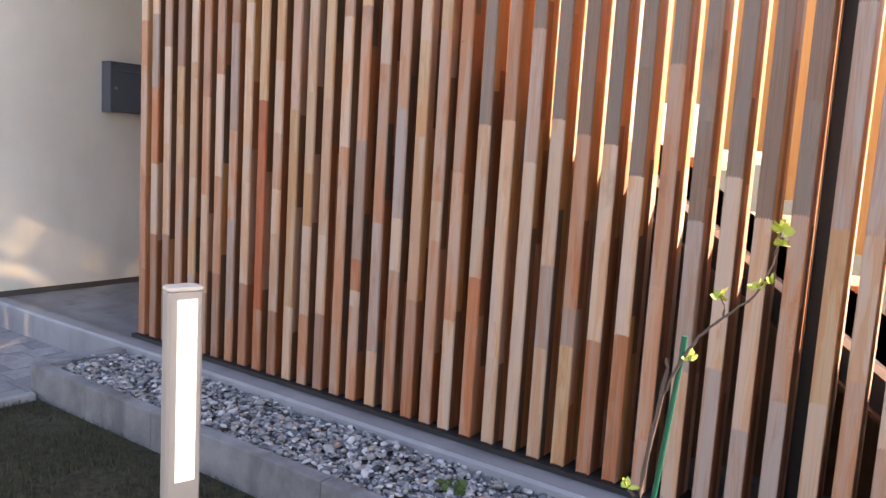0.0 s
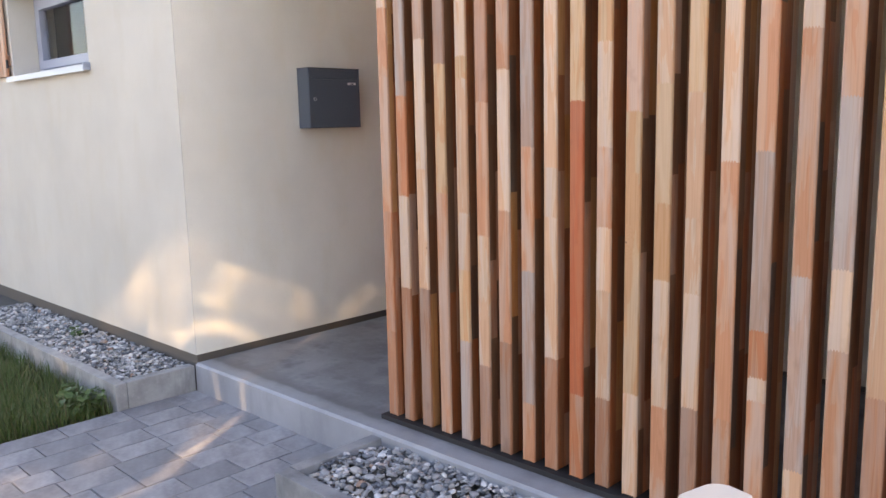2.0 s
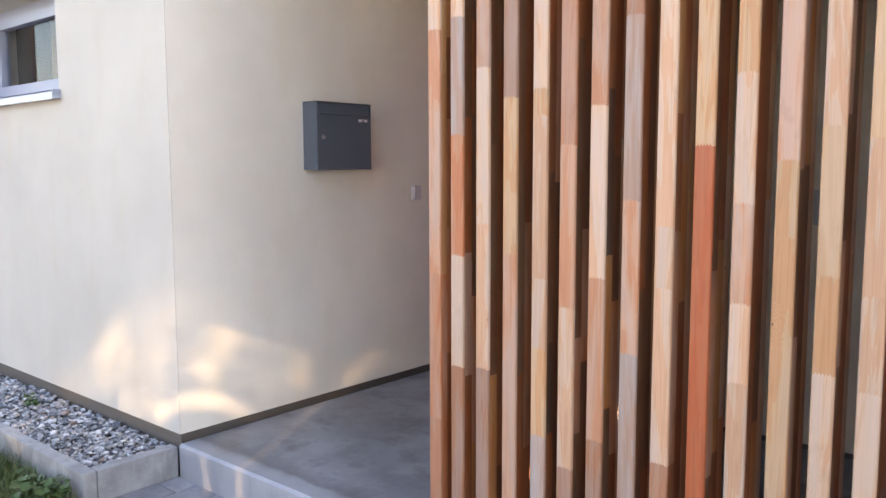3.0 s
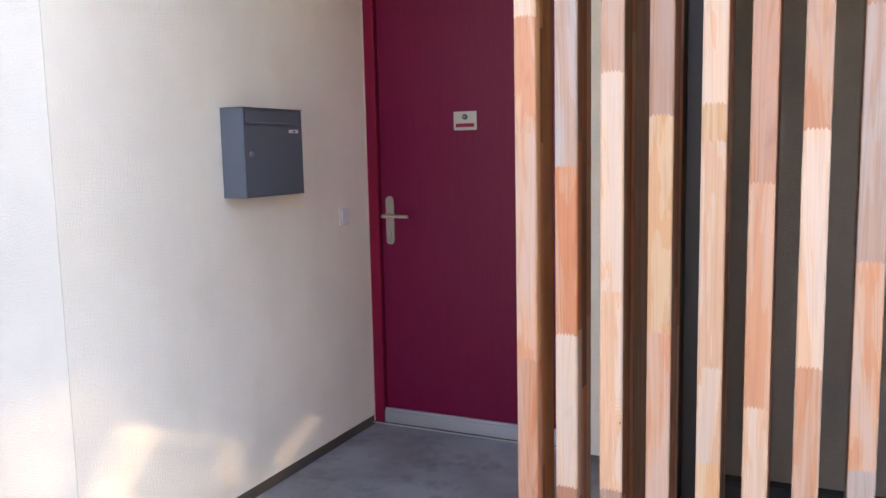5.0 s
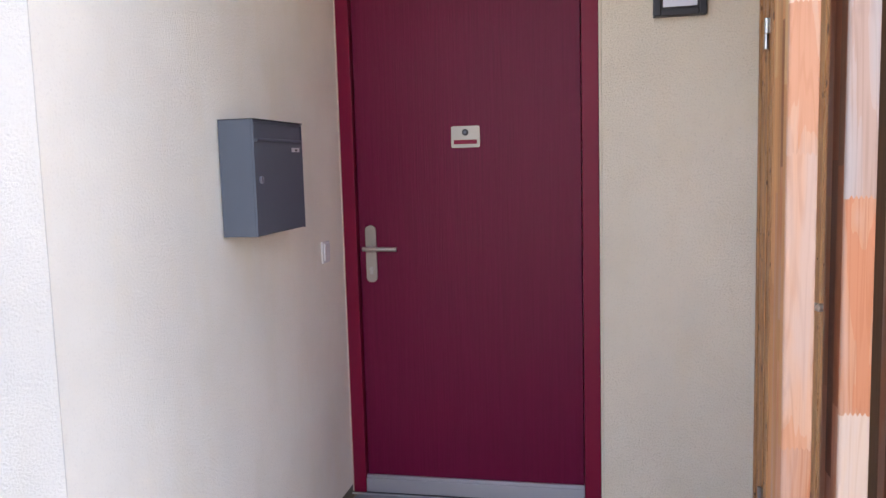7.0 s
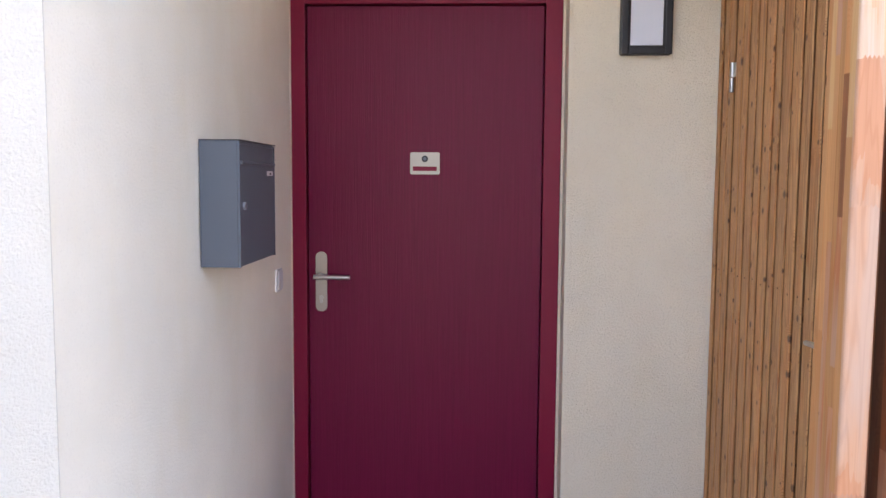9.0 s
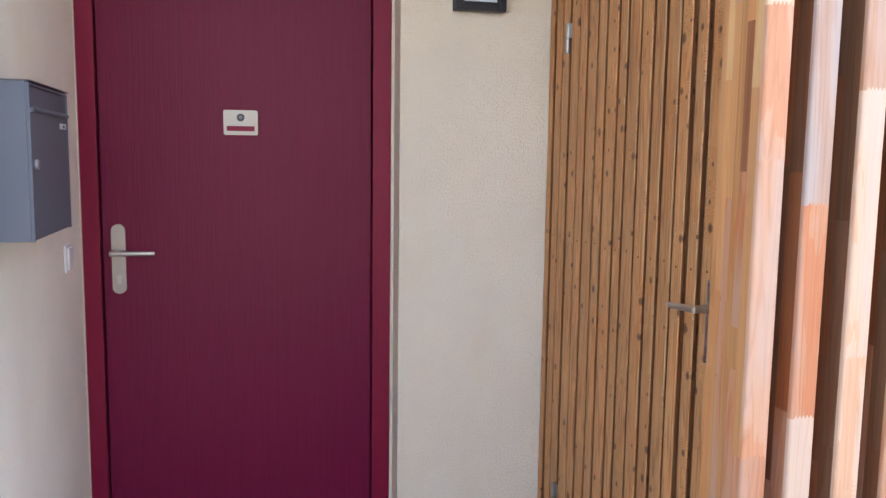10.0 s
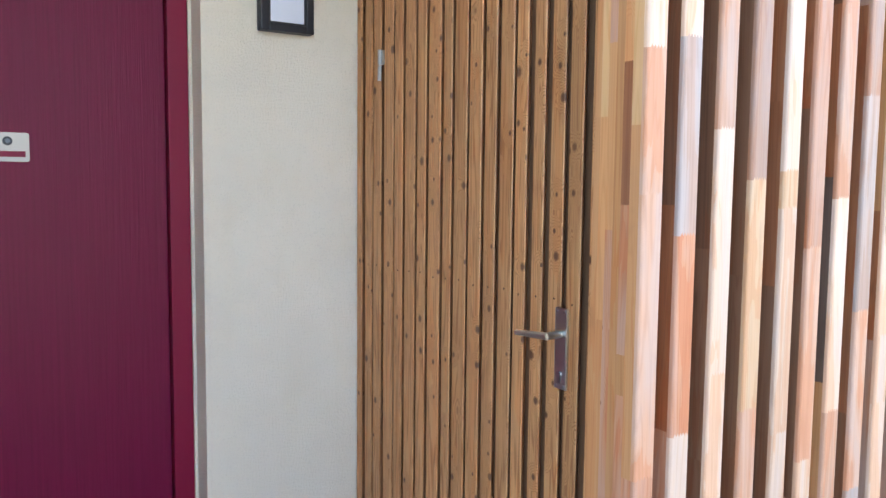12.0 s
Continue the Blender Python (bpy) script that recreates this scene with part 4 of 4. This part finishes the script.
# ---------------- gravel, grass, paving blocks ----------------
def stones(name, x0, x1, yf, y1, z, n, seed, smin, smax, label, layers=2):
    """Rounded flattish pebbles, heaped in layers."""
    r = np.random.RandomState(seed)
    bm = bmesh.new()
    bmesh.ops.create_icosphere(bm, subdivisions=2, radius=1)
    base = np.array([v.co[:] for v in bm.verts])
    tri = np.array([[v.index for v in f.verts] for f in bm.faces])
    bm.free()
    shapes = []
    for k in range(14):
        d = 1+0.22*np.sin(base @ r.uniform(-2.6, 2.6, (3, 3))).sum(axis=1)/1.6
        cut = base*d[:, None]
        for _ in range(3):
            nrm = r.normal(size=3); nrm /= np.linalg.norm(nrm)
            q = cut @ nrm
            cut = cut-np.outer(np.maximum(q-0.62, 0), nrm)*0.85
        shapes.append(cut)
    vs, fs = [], []
    for k in range(n):
        a, b, c = r.uniform(0, 6.283), r.uniform(-0.5, 0.5), r.uniform(-0.5, 0.5)
        s_ = r.uniform(smin, smax)*(0.6+0.8*r.rand()**2)
        sc = np.array([s_*r.uniform(0.9, 1.5), s_, s_*r.uniform(0.4, 0.75)])
        v = shapes[r.randint(14)]*sc
        m = np.array(Euler((b, c, a)).to_matrix())
        px, py = r.uniform(x0, x1), r.uniform(yf, y1)
        bump_ = 0.008*math.sin(px*5.1)*math.sin(py*17)
        pz = z+r.uniform(-0.018, 0.012)+bump_
        vs.append(v @ m.T+np.array([px, py, pz]))
        fs.append(tri+k*len(base))
    me = bpy.data.meshes.new(name)
    vs, fs = np.concatenate(vs), np.concatenate(fs)
    me.vertices.add(len(vs)); me.vertices.foreach_set("co", vs.ravel())
    me.loops.add(fs.size); me.loops.foreach_set("vertex_index", fs.ravel().astype(np.int32))
    me.polygons.add(len(fs)); me.polygons.foreach_set("loop_start", np.arange(0, fs.size, 3, dtype=np.int32))
    me.update(); me.validate()
    me.materials.append(M_STONE)
    return tagged(new(name, me), label, "gravel", kind="stuff")


stones("gravel_bed", 1.55, 5.6, -0.435, -0.006, -0.042, 7000, 3, 0.0085, 0.0155, "grey and white river gravel in the kerbed bed")
stones("gravel_strip", -2.6, -0.068, -0.39, 0.0, -0.042, 4300, 4, 0.0085, 0.0155, "grey and white river gravel along the house wall")
tagged(part("gravel_floor", boxes((1.549, 7.9, -0.437, -0.001, PZ-.1, -0.06), (-9, -0.066, -0.397, 0.011, PZ-.1, -0.06)), M_JOINT), "grey grit below the gravel", "gravel", kind="structure")


def blades(name, n, rect, seed, hmin, hmax, wid, label, z, clump=0.0, material=None):
    r = np.random.RandomState(seed)
    x0, x1, ya, yb = rect
    px, py = r.uniform(x0, x1, n), r.uniform(ya, yb, n)
    if clump:
        f = np.sin(px*7.3+1.3*np.sin(py*5))*np.sin(py*8.1+px*2)+0.4*r.normal(size=n)
        keep = f > -clump
        px, py = px[keep], py[keep]
        n = len(px)
    h, a, lean = r.uniform(hmin, hmax, n), r.uniform(0, 6.283, n), r.uniform(0.1, 0.9, n)
    w_ = wid*r.uniform(0.6, 1.2, n)
    dx, dy = np.cos(a), np.sin(a)
    sx, sy = -dy*w_, dx*w_
    v = np.zeros((n, 5, 3))
    for k, (t, ww) in enumerate(((0, 1), (0, -1), (0.55, 0.75), (0.55, -0.75), (1, 0))):
        off = h*lean*t*t
        v[:, k, 0] = px+dx*off+sx*ww
        v[:, k, 1] = py+dy*off+sy*ww
        v[:, k, 2] = z+h*t*(1-0.25*lean*t)
    idx = np.arange(n)[:, None]*5
    f = np.concatenate([idx+np.array([0, 1, 3]), idx+np.array([0, 3, 2]), idx+np.array([2, 3, 4])])
    me = bpy.data.meshes.new(name)
    me.vertices.add(n*5); me.vertices.foreach_set("co", v.ravel())
    me.loops.add(f.size); me.loops.foreach_set("vertex_index", f.ravel().astype(np.int32))
    me.polygons.add(len(f)); me.polygons.foreach_set("loop_start", np.arange(0, f.size, 3, dtype=np.int32))
    me.update(); me.validate()
    me.materials.append(material or M_GRASS)
    return tagged(new(name, me), label, "grass", kind="stuff")


blades("lawn_left", 30000, (-2.8, -0.03, -1.9, -0.465), 8, 0.05, 0.17, 0.0022, "long green grass beside the paved path", GZ)
blades("lawn_right", 60000, (1.585, 5.4, -2.6, -0.515), 9, 0.012, 0.045, 0.0016, "short patchy dark lawn beside the bollard lamp", GZ, 0.45, M_GRASS_DRY)

rp = random.Random(21)
CW, GAP = 0.159, 0.0065
shapes_p = {}


def paver_mesh(w_, l_):
    key = (round(w_, 3), round(l_, 3))
    if key not in shapes_p:
        bm = boxes((0.0, w_, 0.0, l_, -0.05, 0.0), bevel=0.0025)
        me = bpy.data.meshes.new("paver")
        bm.to_mesh(me); bm.free()
        me.materials.append(M_PAVER)
        shapes_p[key] = me
    return shapes_p[key]


x = 0.004
col = 0
while x < 1.50:
    w_ = min(CW, 1.526-x)-GAP
    y = -0.004
    first = (0.119, 0.238, 0.16, 0.20)[(col*3) % 4]
    while y > -2.9:
        l_ = first if y == -0.004 else rp.choice((0.238, 0.238, 0.238, 0.318, 0.159))
        ob = new("paver", paver_mesh(w_, l_-GAP))
        ob.parent = pv
        ob.location = (x, y-l_, PZ+rp.uniform(-0.0015, 0.0015))
        y -= l_
    x += CW
    col += 1
